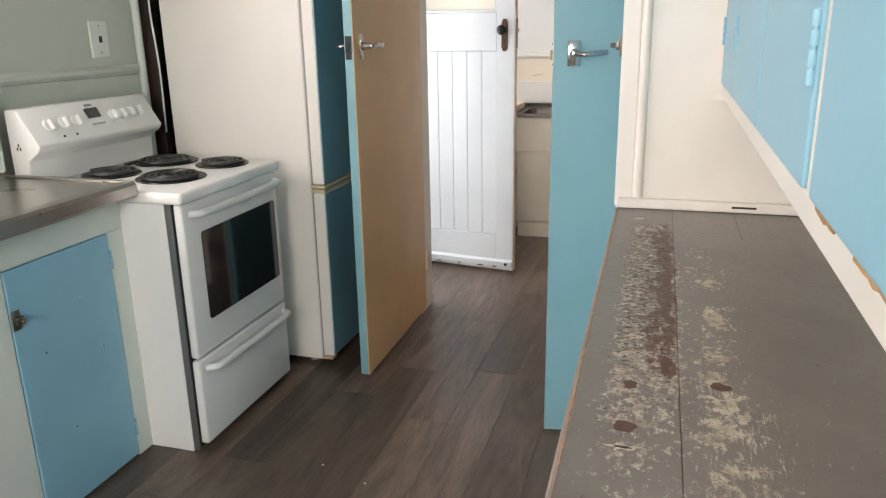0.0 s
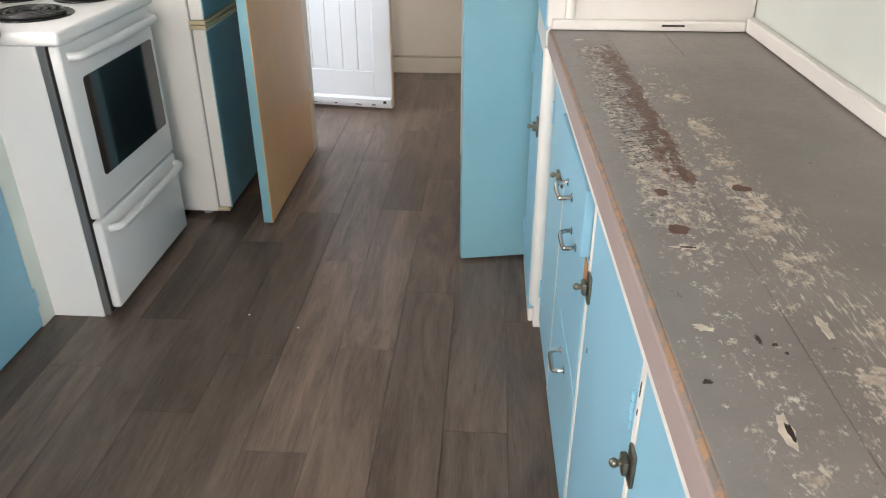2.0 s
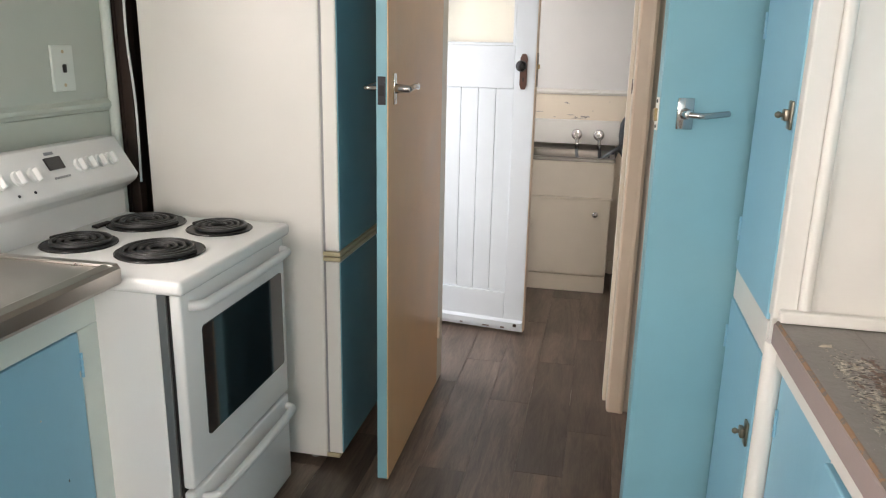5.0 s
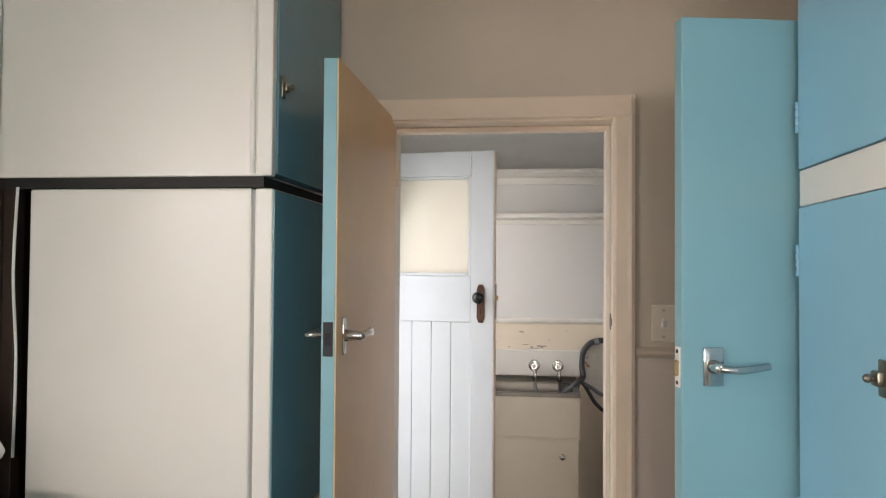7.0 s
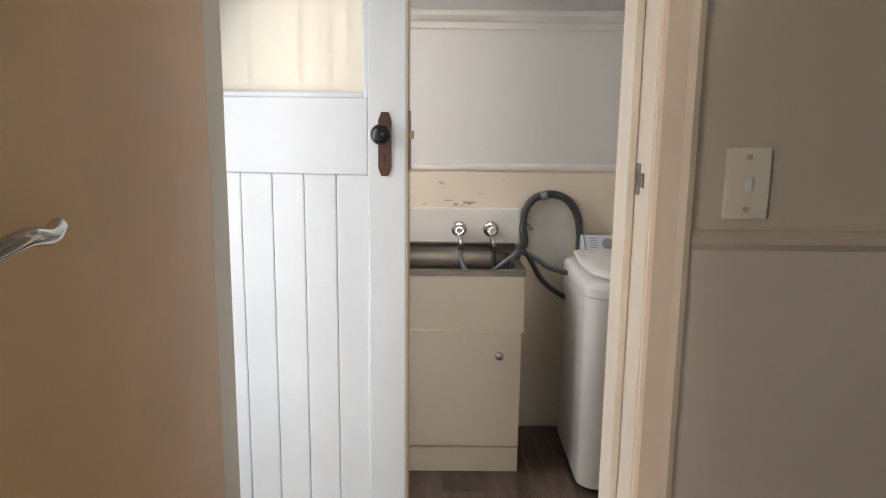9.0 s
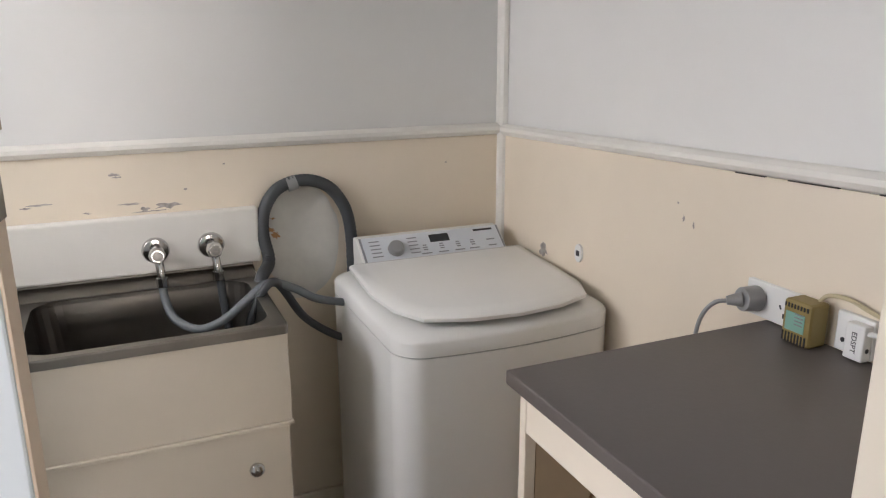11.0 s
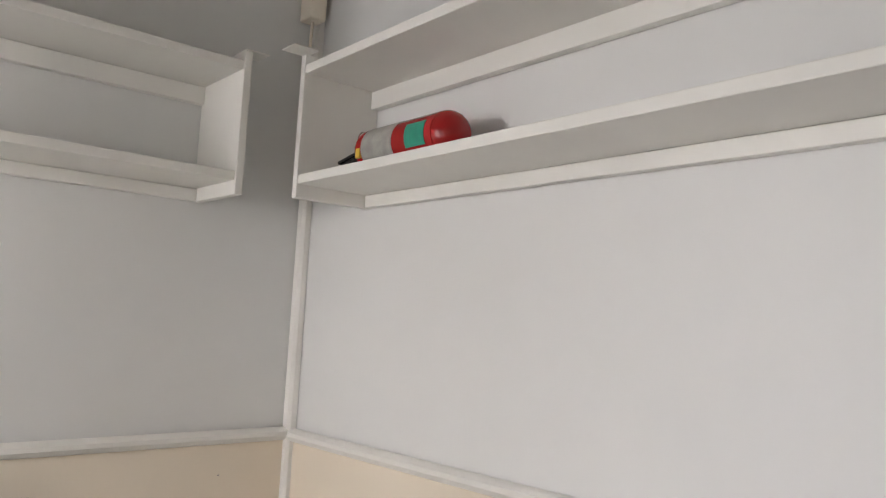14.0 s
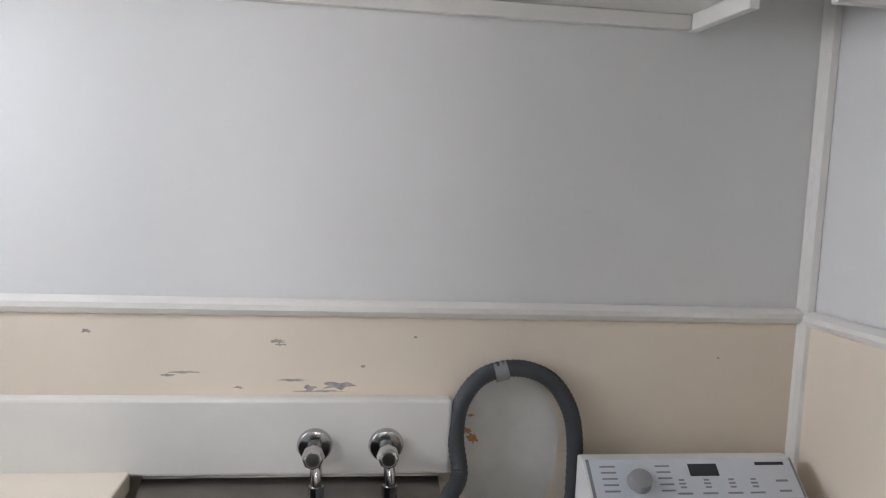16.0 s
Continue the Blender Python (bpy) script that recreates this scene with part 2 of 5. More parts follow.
def worn_counter():
    """Taupe painted boards, worn to pale timber and old paint along the front board, with rust-brown stains."""
    m = bpy.data.materials.new("worn_taupe_counter_paint")
    m.use_nodes = True
    n, l = m.node_tree.nodes, m.node_tree.links
    b = n["Principled BSDF"]
    geo, sep = n.new("ShaderNodeNewGeometry"), n.new("ShaderNodeSeparateXYZ")
    l.new(geo.outputs["Position"], sep.inputs[0])

    def math(op, a, c, d=None):
        k = n.new("ShaderNodeMath")
        k.operation = op
        for i, v in enumerate((a, c, d)):
            if v is None:
                continue
            if isinstance(v, (int, float)):
                k.inputs[i].default_value = v
            else:
                l.new(v, k.inputs[i])
        return k.outputs[0]

    def tex(scale, detail, stretch=(1, 1, 1), rough=0.65):
        mp, t = n.new("ShaderNodeMapping"), n.new("ShaderNodeTexNoise")
        mp.inputs["Scale"].default_value = stretch
        l.new(geo.outputs["Position"], mp.inputs["Vector"]), l.new(mp.outputs[0], t.inputs["Vector"])
        t.inputs["Scale"].default_value, t.inputs["Detail"].default_value, t.inputs["Roughness"].default_value = scale, detail, rough
        return t.outputs["Fac"]

    def step(v, lo, hi):
        k = n.new("ShaderNodeMapRange")
        k.inputs["From Min"].default_value, k.inputs["From Max"].default_value = lo, hi
        l.new(v, k.inputs["Value"])
        return k.outputs[0]

    def mix(f, a, c):
        k = n.new("ShaderNodeMix")
        k.data_type = "RGBA"
        l.new(f, k.inputs["Factor"])
        for key, v in (("A", a), ("B", c)):
            if isinstance(v, tuple):
                k.inputs[key].default_value = (*v, 1)
            else:
                l.new(v, k.inputs[key])
        return k.outputs["Result"]

    base = mix(step(tex(5, 4), 0.3, 0.7), (0.185, 0.165, 0.150), (0.25, 0.225, 0.205))
    y = sep.outputs["Y"]
    skew = math("MULTIPLY_ADD", y, 0.012, math("SUBTRACT", sep.outputs["X"], 0.0263))

    def band(centre, wide):
        return math("MAXIMUM", math("SUBTRACT", 1.0, math("DIVIDE", math("ABSOLUTE", math("SUBTRACT", skew, centre), 0), wide)), 0.0)

    def span(lo0, lo1, hi1, hi0):
        return math("MULTIPLY", step(y, lo0, lo1), step(y, hi0, hi1))

    broad = step(tex(11, 4), 0.38, 0.62)
    # paint rubbed through beside the front joint
    front = math("MULTIPLY", step(band(0.585, 0.062), 0.0, 0.45), span(0.98, 1.35, 1.98, 2.12))
    near_front = math("MULTIPLY", band(0.575, 0.085), span(0.2, 0.5, 1.15, 1.5))
    back = math("MULTIPLY", band(0.685, 0.075), math("MULTIPLY", span(0.45, 0.7, 1.7, 1.95), broad))
    wear = math("ADD", math("MULTIPLY", front, 0.145), math("ADD", math("MULTIPLY", near_front, 0.10), math("MULTIPLY", back, 0.25)))
    pale_n = math("ADD", wear, tex(95, 9, (1.2, 0.8, 1), 0.74))
    pale = mix(step(tex(48, 4), 0.35, 0.65), (0.36, 0.285, 0.215), (0.66, 0.60, 0.51))
    c1 = mix(step(pale_n, 0.635, 0.70), base, pale)
    # brush-like scratches that bare the pale undercoat
    streak = math("ADD", math("MULTIPLY", math("MULTIPLY", band(0.70, 0.13), span(0.5, 0.75, 1.15, 1.4)), 0.13), tex(38, 8, (6.5, 0.9, 1), 0.72))
    c2 = mix(math("MULTIPLY", step(streak, 0.665, 0.715), step(tex(16, 3), 0.42, 0.6)), c1, (0.60, 0.555, 0.48))
    # brown timber and rust where the coats are gone
    rust_band = math("MULTIPLY", math("ADD", math("MULTIPLY", band(0.617, 0.022), 0.205), math("MULTIPLY", band(0.592, 0.05), 0.165)), span(1.12, 1.35, 1.95, 2.08))
    rust_n = math("ADD", rust_band, tex(30, 9, (1.25, 0.62, 1), 0.72))
    c3 = mix(step(rust_n, 0.655, 0.69), c2, mix(step(tex(80, 3), 0.4, 0.6), (0.115, 0.055, 0.038), (0.17, 0.09, 0.06)))
    pit_n = math("ADD", math("MULTIPLY", front, 0.165), tex(120, 4, (0.8, 1.3, 1), 0.6))
    c4 = mix(step(pit_n, 0.70, 0.73), c3, (0.055, 0.038, 0.03))
    l.new(c4, b.inputs["Base Color"])
    rough = step(pale_n, 0.9, 0.5)
    k = n.new("ShaderNodeMapRange")
    k.inputs["To Min"].default_value, k.inputs["To Max"].default_value = 0.7, 0.36
    l.new(rough, k.inputs["Value"]), l.new(k.outputs[0], b.inputs["Roughness"])
    bp = n.new("ShaderNodeBump")
    bp.inputs["Strength"].default_value, bp.inputs["Distance"].default_value = 0.4, 0.002
    hgt = math("SUBTRACT", tex(60, 3), math("MULTIPLY", step(pale_n, 0.635, 0.70), 0.8))
    l.new(hgt, bp.inputs["Height"]), l.new(bp.outputs["Normal"], b.inputs["Normal"])
    return m


COUNTER = worn_counter()


# ---- building helpers ----
ORIGIN = {}


def finish(name, bm, mat, smooth=False):
    bmesh.ops.recalc_face_normals(bm, faces=bm.faces)
    me = bpy.data.meshes.new(name)
    bm.to_mesh(me)
    bm.free()
    me.materials.append(mat)
    for p in me.polygons:
        p.use_smooth = smooth
    if smooth:
        me.set_sharp_from_angle(angle=radians(38))
    return me


def box(x0, x1, y0, y1, z0, z1, bevel=0.003, seg=2, bm=None, rot=None):
    """A box with rounded edges; joined to bm when one is given."""
    b = bmesh.new()
    g = bmesh.ops.create_cube(b, size=1.0)
    bmesh.ops.scale(b, vec=(x1 - x0, y1 - y0, z1 - z0), verts=g["verts"])
    if bevel:
        bmesh.ops.bevel(b, geom=b.edges[:], offset=min(bevel, 0.45 * min(x1 - x0, y1 - y0, z1 - z0)), segments=seg, affect="EDGES", profile=0.5)
    if rot:
        bmesh.ops.rotate(b, cent=(0, 0, 0), matrix=Euler([radians(a) for a in rot]).to_matrix(), verts=b.verts)
    bmesh.ops.translate(b, vec=((x0 + x1) / 2, (y0 + y1) / 2, (z0 + z1) / 2), verts=b.verts)
    return join(bm, b)


def join(bm, b):
    if bm is None:
        return b
    me = bpy.data.meshes.new("join")
    b.to_mesh(me)
    b.free()
    bm.from_mesh(me)
    bpy.data.meshes.remove(me)
    return bm


def cyl(p0, p1, r0, r1=None, seg=20, bevel=0.0, bm=None):
    """A cylinder or cone from p0 to p1."""
    p0, p1 = Vector(p0), Vector(p1)
    d = p1 - p0
    b = bmesh.new()
    bmesh.ops.create_cone(b, cap_ends=True, segments=seg, radius1=r0, radius2=r0 if r1 is None else r1, depth=d.length)
    if bevel:
        rims = [e for e in b.edges if abs(e.verts[0].co.z - e.verts[1].co.z) < 1e-6]
        bmesh.ops.bevel(b, geom=rims, offset=bevel, segments=2, affect="EDGES", profile=0.5)
    b.transform(Matrix.Translation((p0 + p1) / 2) @ d.to_track_quat("Z", "Y").to_matrix().to_4x4())
    return join(bm, b)


def ball(c, r, squash=(1, 1, 1), bm=None):
    b = bmesh.new()
    bmesh.ops.create_uvsphere(b, u_segments=18, v_segments=10, radius=r)
    bmesh.ops.scale(b, vec=squash, verts=b.verts)
    bmesh.ops.translate(b, vec=c, verts=b.verts)
    return join(bm, b)


def tube(points, r, seg=10, closed=False, steps=6, ripple=0.0, bm=None):
    """A round tube along a smooth line through the points."""
    pts = [Vector(p) for p in points]
    path = []
    for i in range(len(pts) - 1):
        a, b0, c, d = pts[max(i - 1, 0)], pts[i], pts[i + 1], pts[min(i + 2, len(pts) - 1)]
        for k in range(steps):
            t = k / steps
            path.append(0.5 * (2 * b0 + (c - a) * t + (2 * a - 5 * b0 + 4 * c - d) * t * t + (3 * b0 - a - 3 * c + d) * t ** 3))
    path.append(pts[-1])
    b = bmesh.new()
    rings, up = [], Vector((0.13, 0.21, 0.97))
    for i, p in enumerate(path):
        tan = (path[min(i + 1, len(path) - 1)] - path[max(i - 1, 0)]).normalized()
        side = tan.cross(up).normalized()
        up = side.cross(tan).normalized()
        rr = r * (1 + (ripple if i % 2 else -ripple))
        rings.append([b.verts.new(p + rr * (math.cos(2 * math.pi * k / seg) * side + math.sin(2 * math.pi * k / seg) * up)) for k in range(seg)])
    for q, s in zip(rings, rings[1:]):
        for k in range(seg):
            b.faces.new((q[k], q[(k + 1) % seg], s[(k + 1) % seg], s[k]))
    b.faces.new(rings[0]), b.faces.new(rings[-1][::-1])
    return join(bm, b)


def prism(profile, lo, hi, axis="y", bevel=0.0, bm=None):
    """A closed outline extruded along an axis; the outline's pairs are the two other axes in order."""
    b = bmesh.new()
    put = {"x": lambda a, c, k: (k, a, c), "y": lambda a, c, k: (a, k, c), "z": lambda a, c, k: (a, c, k)}[axis]
    f = b.faces.new([b.verts.new(put(a, c, lo)) for a, c in profile])
    g = bmesh.ops.extrude_face_region(b, geom=[f])
    d = Vector(put(0, 0, hi)) - Vector(put(0, 0, lo))
    bmesh.ops.translate(b, vec=d, verts=[v for v in g["geom"] if isinstance(v, bmesh.types.BMVert)])
    if bevel:
        bmesh.ops.bevel(b, geom=b.edges[:], offset=bevel, segments=2, affect="EDGES", profile=0.5)
    return join(bm, b)


def rounded(x0, x1, y0, y1, r, n=6):
    """A rounded rectangle's outline."""
    pts = []
    for cx, cy, a0 in ((x1 - r, y1 - r, 0), (x0 + r, y1 - r, 90), (x0 + r, y0 + r, 180), (x1 - r, y0 + r, 270)):
        for k in range(n + 1):
            a = radians(a0 + 90 * k / n)
            pts.append((cx + r * math.cos(a), cy + r * math.sin(a)))
    return pts


def thing(name, at, label, category, group="", turn=0):
    """An Empty at the thing's base; its parts are given in the world's metres unless turn is used (then from the base)."""
    ob = new(name)
    ob.empty_display_size = 0.05
    ob.matrix_world = pose(*at, 0, 0, turn)
    ORIGIN[ob.name] = Vector(at) if not turn else Vector((0, 0, 0))
    return tagged(ob, label, category, group, "")


def part(name, bm, mat, parent, label="", smooth=False):
    o = ORIGIN[parent.name]
    bmesh.ops.translate(bm, vec=-o, verts=bm.verts)
    ob = new(name, finish(name, bm, mat, smooth))
    ob.parent = parent
    ORIGIN[ob.name] = o
    if label:
        ob["label"] = label
    return ob


def single(name, bm, mat, label, category="", kind="", group="", smooth=False):
    """A thing or a piece of the setting that is one mesh."""
    ob = new(name, finish(name, bm, mat, smooth))
    ORIGIN[ob.name] = Vector((0, 0, 0))
    return tagged(ob, label, category, group, kind)


def structure(name, bm, mat, label=""):
    return single(name, bm, mat, label or name.replace("_", " "), "", "structure")


def wall_x(name, x0, x1, y0, y1, z0, z1, holes, mat, label=""):
    """A wall in the y-z plane with rectangular holes (ya, yb, za, zb)."""
    bm = bmesh.new()
    cuts = sorted({y0, y1, *[h[0] for h in holes], *[h[1] for h in holes]})
    for a, b in zip(cuts, cuts[1:]):
        spans = [(z0, z1)]
        for ya, yb, za, zb in holes:
            if ya <= a and b <= yb:
                spans = [(z0, za), (zb, z1)]
        for lo, hi in spans:
            if hi - lo > 0.01:
                box(x0, x1, a, b, lo, hi, 0, bm=bm)
    return structure(name, bm, mat, label)


def wall_y(name, y0, y1, x0, x1, z0, z1, holes, mat, label=""):
    bm = bmesh.new()
    cuts = sorted({x0, x1, *[h[0] for h in holes], *[h[1] for h in holes]})
    for a, b in zip(cuts, cuts[1:]):
        spans = [(z0, z1)]
        for xa, xb, za, zb in holes:
            if xa <= a and b <= xb:
                spans = [(z0, za), (zb, z1)]
        for lo, hi in spans:
            if hi - lo > 0.01:
                box(a, b, y0, y1, lo, hi, 0, bm=bm)
    return structure(name, bm, mat, label)

# ---- the large structure ----
structure("ground", box(-400, 400, -400, 400, -0.62, -0.5, 0), GRASS, "green lawn around the house")
floor = structure("floor", box(-1.52, 2.1, -1.67, 5.58, -0.14, -0.005, 0), CREVICE, "grey-brown wood-look vinyl plank floor")
structure("ceiling", box(-1.52, 2.1, -1.67, 5.58, 2.42, 2.52, 0), CEIL, "white painted flat ceiling")
wall_x("wall_kitchen_sink", -1.52, -1.40, -1.55, 3.53, -0.14, 2.42, [(0.25, 1.98, 1.2, 2.1)], KWALL, "pale green painted kitchen wall above the sink")
wall_y("wall_kitchen_rear", -1.67, -1.55, -1.52, 1.11, -0.14, 2.42, [(-0.35, 0.92, 1.1, 2.1)], KWALL, "pale green painted kitchen rear wall")
wall_x("wall_kitchen_counter", 0.99, 1.11, -1.55, 3.53, -0.14, 2.42, [(2.76, 3.48, -0.005, 1.95)], MINT, "off-white painted kitchen wall behind the counter")
wall_y("wall_hall", 3.53, 3.59, -1.52, 2.1, -0.14, 2.42, [(-0.495, 0.262, -0.005, 1.935)], HWALL, "beige painted wall round the laundry doorway")
wall_y("wall_laundry_near", 3.59, 3.68, -1.12, 1.11, -0.14, 2.42, [(-0.495, 0.262, -0.005, 1.935)], LWALL, "off-white laundry wall beside the doorway")
wall_x("wall_laundry_outer", -1.12, -1.0, 3.68, 5.46, -0.14, 2.42, [(3.70, 4.40, -0.005, 1.96), (4.62, 5.24, 1.2, 1.9)], LWALL, "off-white laundry outer wall with the back door")
wall_y("wall_laundry_far", 5.46, 5.58, -1.12, 1.11, -0.14, 2.42, [], LWALL, "off-white laundry wall above the tub")
wall_x("wall_laundry_side", 0.99, 1.11, 3.68, 5.46, -0.14, 2.42, [], LWALL, "off-white laundry wall above the bench")
wall_y("wall_passage_near", 2.55, 2.65, 1.11, 2.1, -0.14, 2.42, [], HWALL, "plain beige passage wall")
wall_x("wall_passage_end", 2.0, 2.1, 2.65, 3.53, -0.14, 2.42, [], HWALL, "plain beige passage end wall")
# lower wall linings under the dado rails
structure("lining_laundry_far", box(-0.998, 0.984, 5.453, 5.459, 0.0, 1.126, 0), LLOW, "cream painted lower laundry wall")
structure("lining_laundry_side", box(0.983, 0.989, 3.682, 5.459, 0.0, 1.122, 0), LLOW, "cream painted lower laundry wall")
structure("lining_hall", box(0.307, 0.988, 3.524, 3.529, 0.0, 1.165, 0), HLOW, "pinkish beige lower hall wall")


def rail_profile(d, h):
    return [(0, 0), (d * 0.55, h * 0.12), (d, h * 0.4), (d, h * 0.7), (d * 0.45, h * 0.9), (0, h)]


def dado(name, lo, hi, face, z, along, sign, mat, h=0.034, d=0.016):
    prof = [(face + sign * a, z - h / 2 + c) for a, c in rail_profile(d, h)]
    return structure(name, prism(prof, lo, hi, along), mat, name.replace("_", " "))


dado("trim_dado_far", -1.0, 0.975, 5.452, 1.139, "x", -1, WHITE)
side_rail = dado("trim_dado_side", 3.685, 5.452, 0.982, 1.135, "y", -1, WHITE)


def sag(ob, slope):
    """The house has settled: fittings of the side wall rise towards the doorway."""
    for o in (ob, *ob.children_recursive):
        if o.type == "MESH":
            off = ORIGIN[o.name].y
            for v in o.data.vertices:
                v.co.z += slope * (5.46 - (v.co.y + off))


sag(side_rail, 0.031)
sag(bpy.data.objects["lining_laundry_side"], 0.026)
dado("trim_dado_sink", 2.12, 2.86, -1.399, 1.20, "y", 1, KWALL, 0.04)
dado("trim_dado_hall", 0.308, 0.985, 3.529, 1.178, "x", -1, HWALL, 0.036)
structure("trim_laundry_corner", prism([(0.988, 5.458), (0.964, 5.458), (0.966, 5.442), (0.974, 5.434), (0.988, 5.432)], 0.002, 2.419, "z"), WHITE, "white corner batten")
structure("trim_kitchen_corner", cyl((-1.385, 2.862, 0.0), (-1.385, 2.862, 2.419), 0.016, seg=12), MINT, "pale round corner batten")
structure("baseboard_far", box(0.24, 0.46, 5.438, 5.452, 0.001, 0.09, 0.004), CREAM, "cream painted skirting board")

# laundry doorway: jambs, stops and architraves
for name, x0, x1 in (("trim_jamb_hinge", -0.494, -0.474), ("trim_jamb_strike", 0.239, 0.261)):
    structure(name, box(x0, x1, 3.522, 3.69, 0.0, 1.933, 0.003), CREAM, "cream painted door jamb")
structure("trim_jamb_head", box(-0.473, 0.238, 3.522, 3.69, 1.913, 1.933, 0.003), PEACH, "peach painted door head")
structure("trim_stop_strike", box(0.225, 0.2385, 3.605, 3.6915, 0.0, 1.912, 0.002), CREAM, "peach painted door stop")
structure("trim_stop_head", box(-0.473, 0.2245, 3.605, 3.65, 1.897, 1.9125, 0.002), PEACH, "peach painted door stop")
prof = [(0.242, 3.529), (0.242, 3.512), (0.248, 3.507), (0.282, 3.506), (0.294, 3.502), (0.305, 3.508), (0.305, 3.529)]
structure("trim_architrave_strike", prism(prof, 0.0, 1.988, "z"), PEACH, "peach painted architrave")
structure("trim_architrave_head", box(-0.56, 0.306, 3.504, 3.529, 1.921, 1.99, 0.004), PEACH, "peach painted architrave")
structure("trim_architrave_hinge", box(-0.562, -0.484, 3.504, 3.529, 0.0, 1.92, 0.004), PEACH, "peach painted architrave")
structure("trim_architrave_laundry", box(0.262, 0.315, 3.681, 3.693, 0.0, 1.98, 0.004), CREAM, "cream painted architrave")
# back door frame
structure("trim_back_door_frame", join(box(-1.125, -0.992, 3.701, 3.722, 0.0, 1.958, 0.003), box(-1.125, -0.992, 4.378, 4.399, 0.0, 1.958, 0.003)), WHITE, "white painted back door frame")
strike = thing("strike_plate", (0.231, 3.55, 1.22), "worn dark steel strike plate on the door jamb", "strike plate")
part("plate", box(0.236, 0.2395, 3.578, 3.594, 1.244, 1.296, 0.001), CHANNEL, strike)
part("keeper_hole", box(0.2353, 0.2365, 3.5805, 3.589, 1.258, 1.283, 0), BRONZE, strike)
part("lip", box(0.2362, 0.2395, 3.553, 3.5775, 1.258, 1.282, 0.002), RUSTED, strike)


def window(name, label, axis, face, a0, a1, z0, z1):
    """A timber sash window in a hole of a wall."""
    w = tagged(new(name), label, "window", "", "structure")
    ORIGIN[w.name] = Vector((0, 0, 0))

    def b(p0, p1, q0, q1, d0, d1):
        return box(face + d0, face + d1, p0, p1, q0, q1, 0.003) if axis == "x" else box(p0, p1, face + d0, face + d1, q0, q1, 0.003)

    part("window_frame", b(a0, a0 + 0.05, z0, z1, -0.1, -0.02), WHITE, w)
    part("window_frame", b(a1 - 0.05, a1, z0, z1, -0.1, -0.02), WHITE, w)
    part("window_frame", b(a0 + 0.05, a1 - 0.05, z1 - 0.05, z1, -0.1, -0.02), WHITE, w)
    part("window_frame", b(a0 + 0.05, a1 - 0.05, z0, z0 + 0.05, -0.1, -0.02), WHITE, w)
    mid = (a0 + a1) / 2
    part("mullion", b(mid - 0.02, mid + 0.02, z0 + 0.05, z1 - 0.05, -0.09, -0.03), WHITE, w)
    for p, q in ((a0 + 0.05, mid - 0.02), (mid + 0.02, a1 - 0.05)):
        pane = part("pane", b(p, q, z0 + 0.05, z1 - 0.05, -0.062, -0.058), CLEAR, w)
        pane.visible_shadow = False
    return w


window("window_sink", "white painted timber window above the sink bench", "x", -1.40, 0.25, 1.98, 1.2, 2.1)
window("window_rear", "white painted timber window in the rear wall", "y", -1.55, -0.35, 0.92, 1.1, 2.1)
window("window_laundry", "small white painted laundry window", "x", -1.0, 4.62, 5.24, 1.2, 1.9)
structure("window_sill", box(-1.398, -1.345, 0.2, 2.15, 1.165, 1.195, 0.006), MINT, "pale painted window sill over the sink")
structure("trim_sink_splashback", box(-1.398, -1.36, 0.2, 2.13, 0.925, 1.15, 0.008), MINT, "pale painted splashback behind the sink")


# ---- doors ----
def lever(parent, x, y, z, side, point, mat, name="door_handle"):
    """A lever handle on a rose plate; side: which way it stands off (along y), point: which way the lever runs (along x)."""
    h = part(name, box(x - 0.02, x + 0.02, y, y + side * 0.007, z - 0.037, z + 0.037, 0.006) if side > 0 else box(x - 0.02, x + 0.02, y - 0.007, y, z - 0.037, z + 0.037, 0.006), mat, parent, "worn chrome lever handle", True)
    part("spindle", cyl((x, y + side * 0.005, z), (x, y + side * 0.04, z), 0.014, 0.011, bevel=0.002), mat, h, smooth=True)
    part("lever", tube([(x, y + side * 0.038, z), (x + point * 0.03, y + side * 0.045, z - 0.002), (x + point * 0.062, y + side * 0.043, z + 0.001), (x + point * 0.092, y + side * 0.036, z + 0.004)], 0.0075, 10), mat, h, smooth=True)
    return h


# apricot kitchen door, open at a right angle; its hinge side is at the doorway
kd = tagged(new("door_kitchen"), "open apricot painted door with blue edge and chrome handle", "door", "", "structure")
kd.matrix_world = pose(-0.472, 3.582, 0.012, 0, 0, 90.4)
ORIGIN[kd.name] = Vector((0, 0, 0))
# local x runs from the lock edge (-0.765) to the hinge (0); local y < 0 is the apricot face
part("leaf_core", box(-0.763, 0, 0.003, 0.036, 0, 1.922, 0.002), BLUE_DOOR, kd, "blue painted door edge and back")
part("face", box(-0.765, 0, -0.001, 0.003, 0, 1.922, 0.0015), ORANGE, kd, "apricot painted door face")
part("lock_plate", box(-0.7665, -0.76, 0.008, 0.031, 1.220, 1.300, 0.001), INK, kd)
part("latch_bolt", box(-0.769, -0.765, 0.013, 0.026, 1.245, 1.275, 0.001), BLACK, kd)
rose = part("handle_rose", box(-0.715, -0.69, -0.007, -0.001, 1.218, 1.308, 0.008), CHROME, kd, "worn chrome handle rose", True)
part("spindle", cyl((-0.703, -0.005, 1.264), (-0.703, -0.05, 1.264), 0.015, 0.01, bevel=0.002), CHROME, rose, smooth=True)
part("lever", tube([(-0.703, -0.048, 1.264), (-0.67, -0.056, 1.27), (-0.63, -0.054, 1.265), (-0.605, -0.048, 1.269)], 0.008), CHROME, rose, smooth=True)
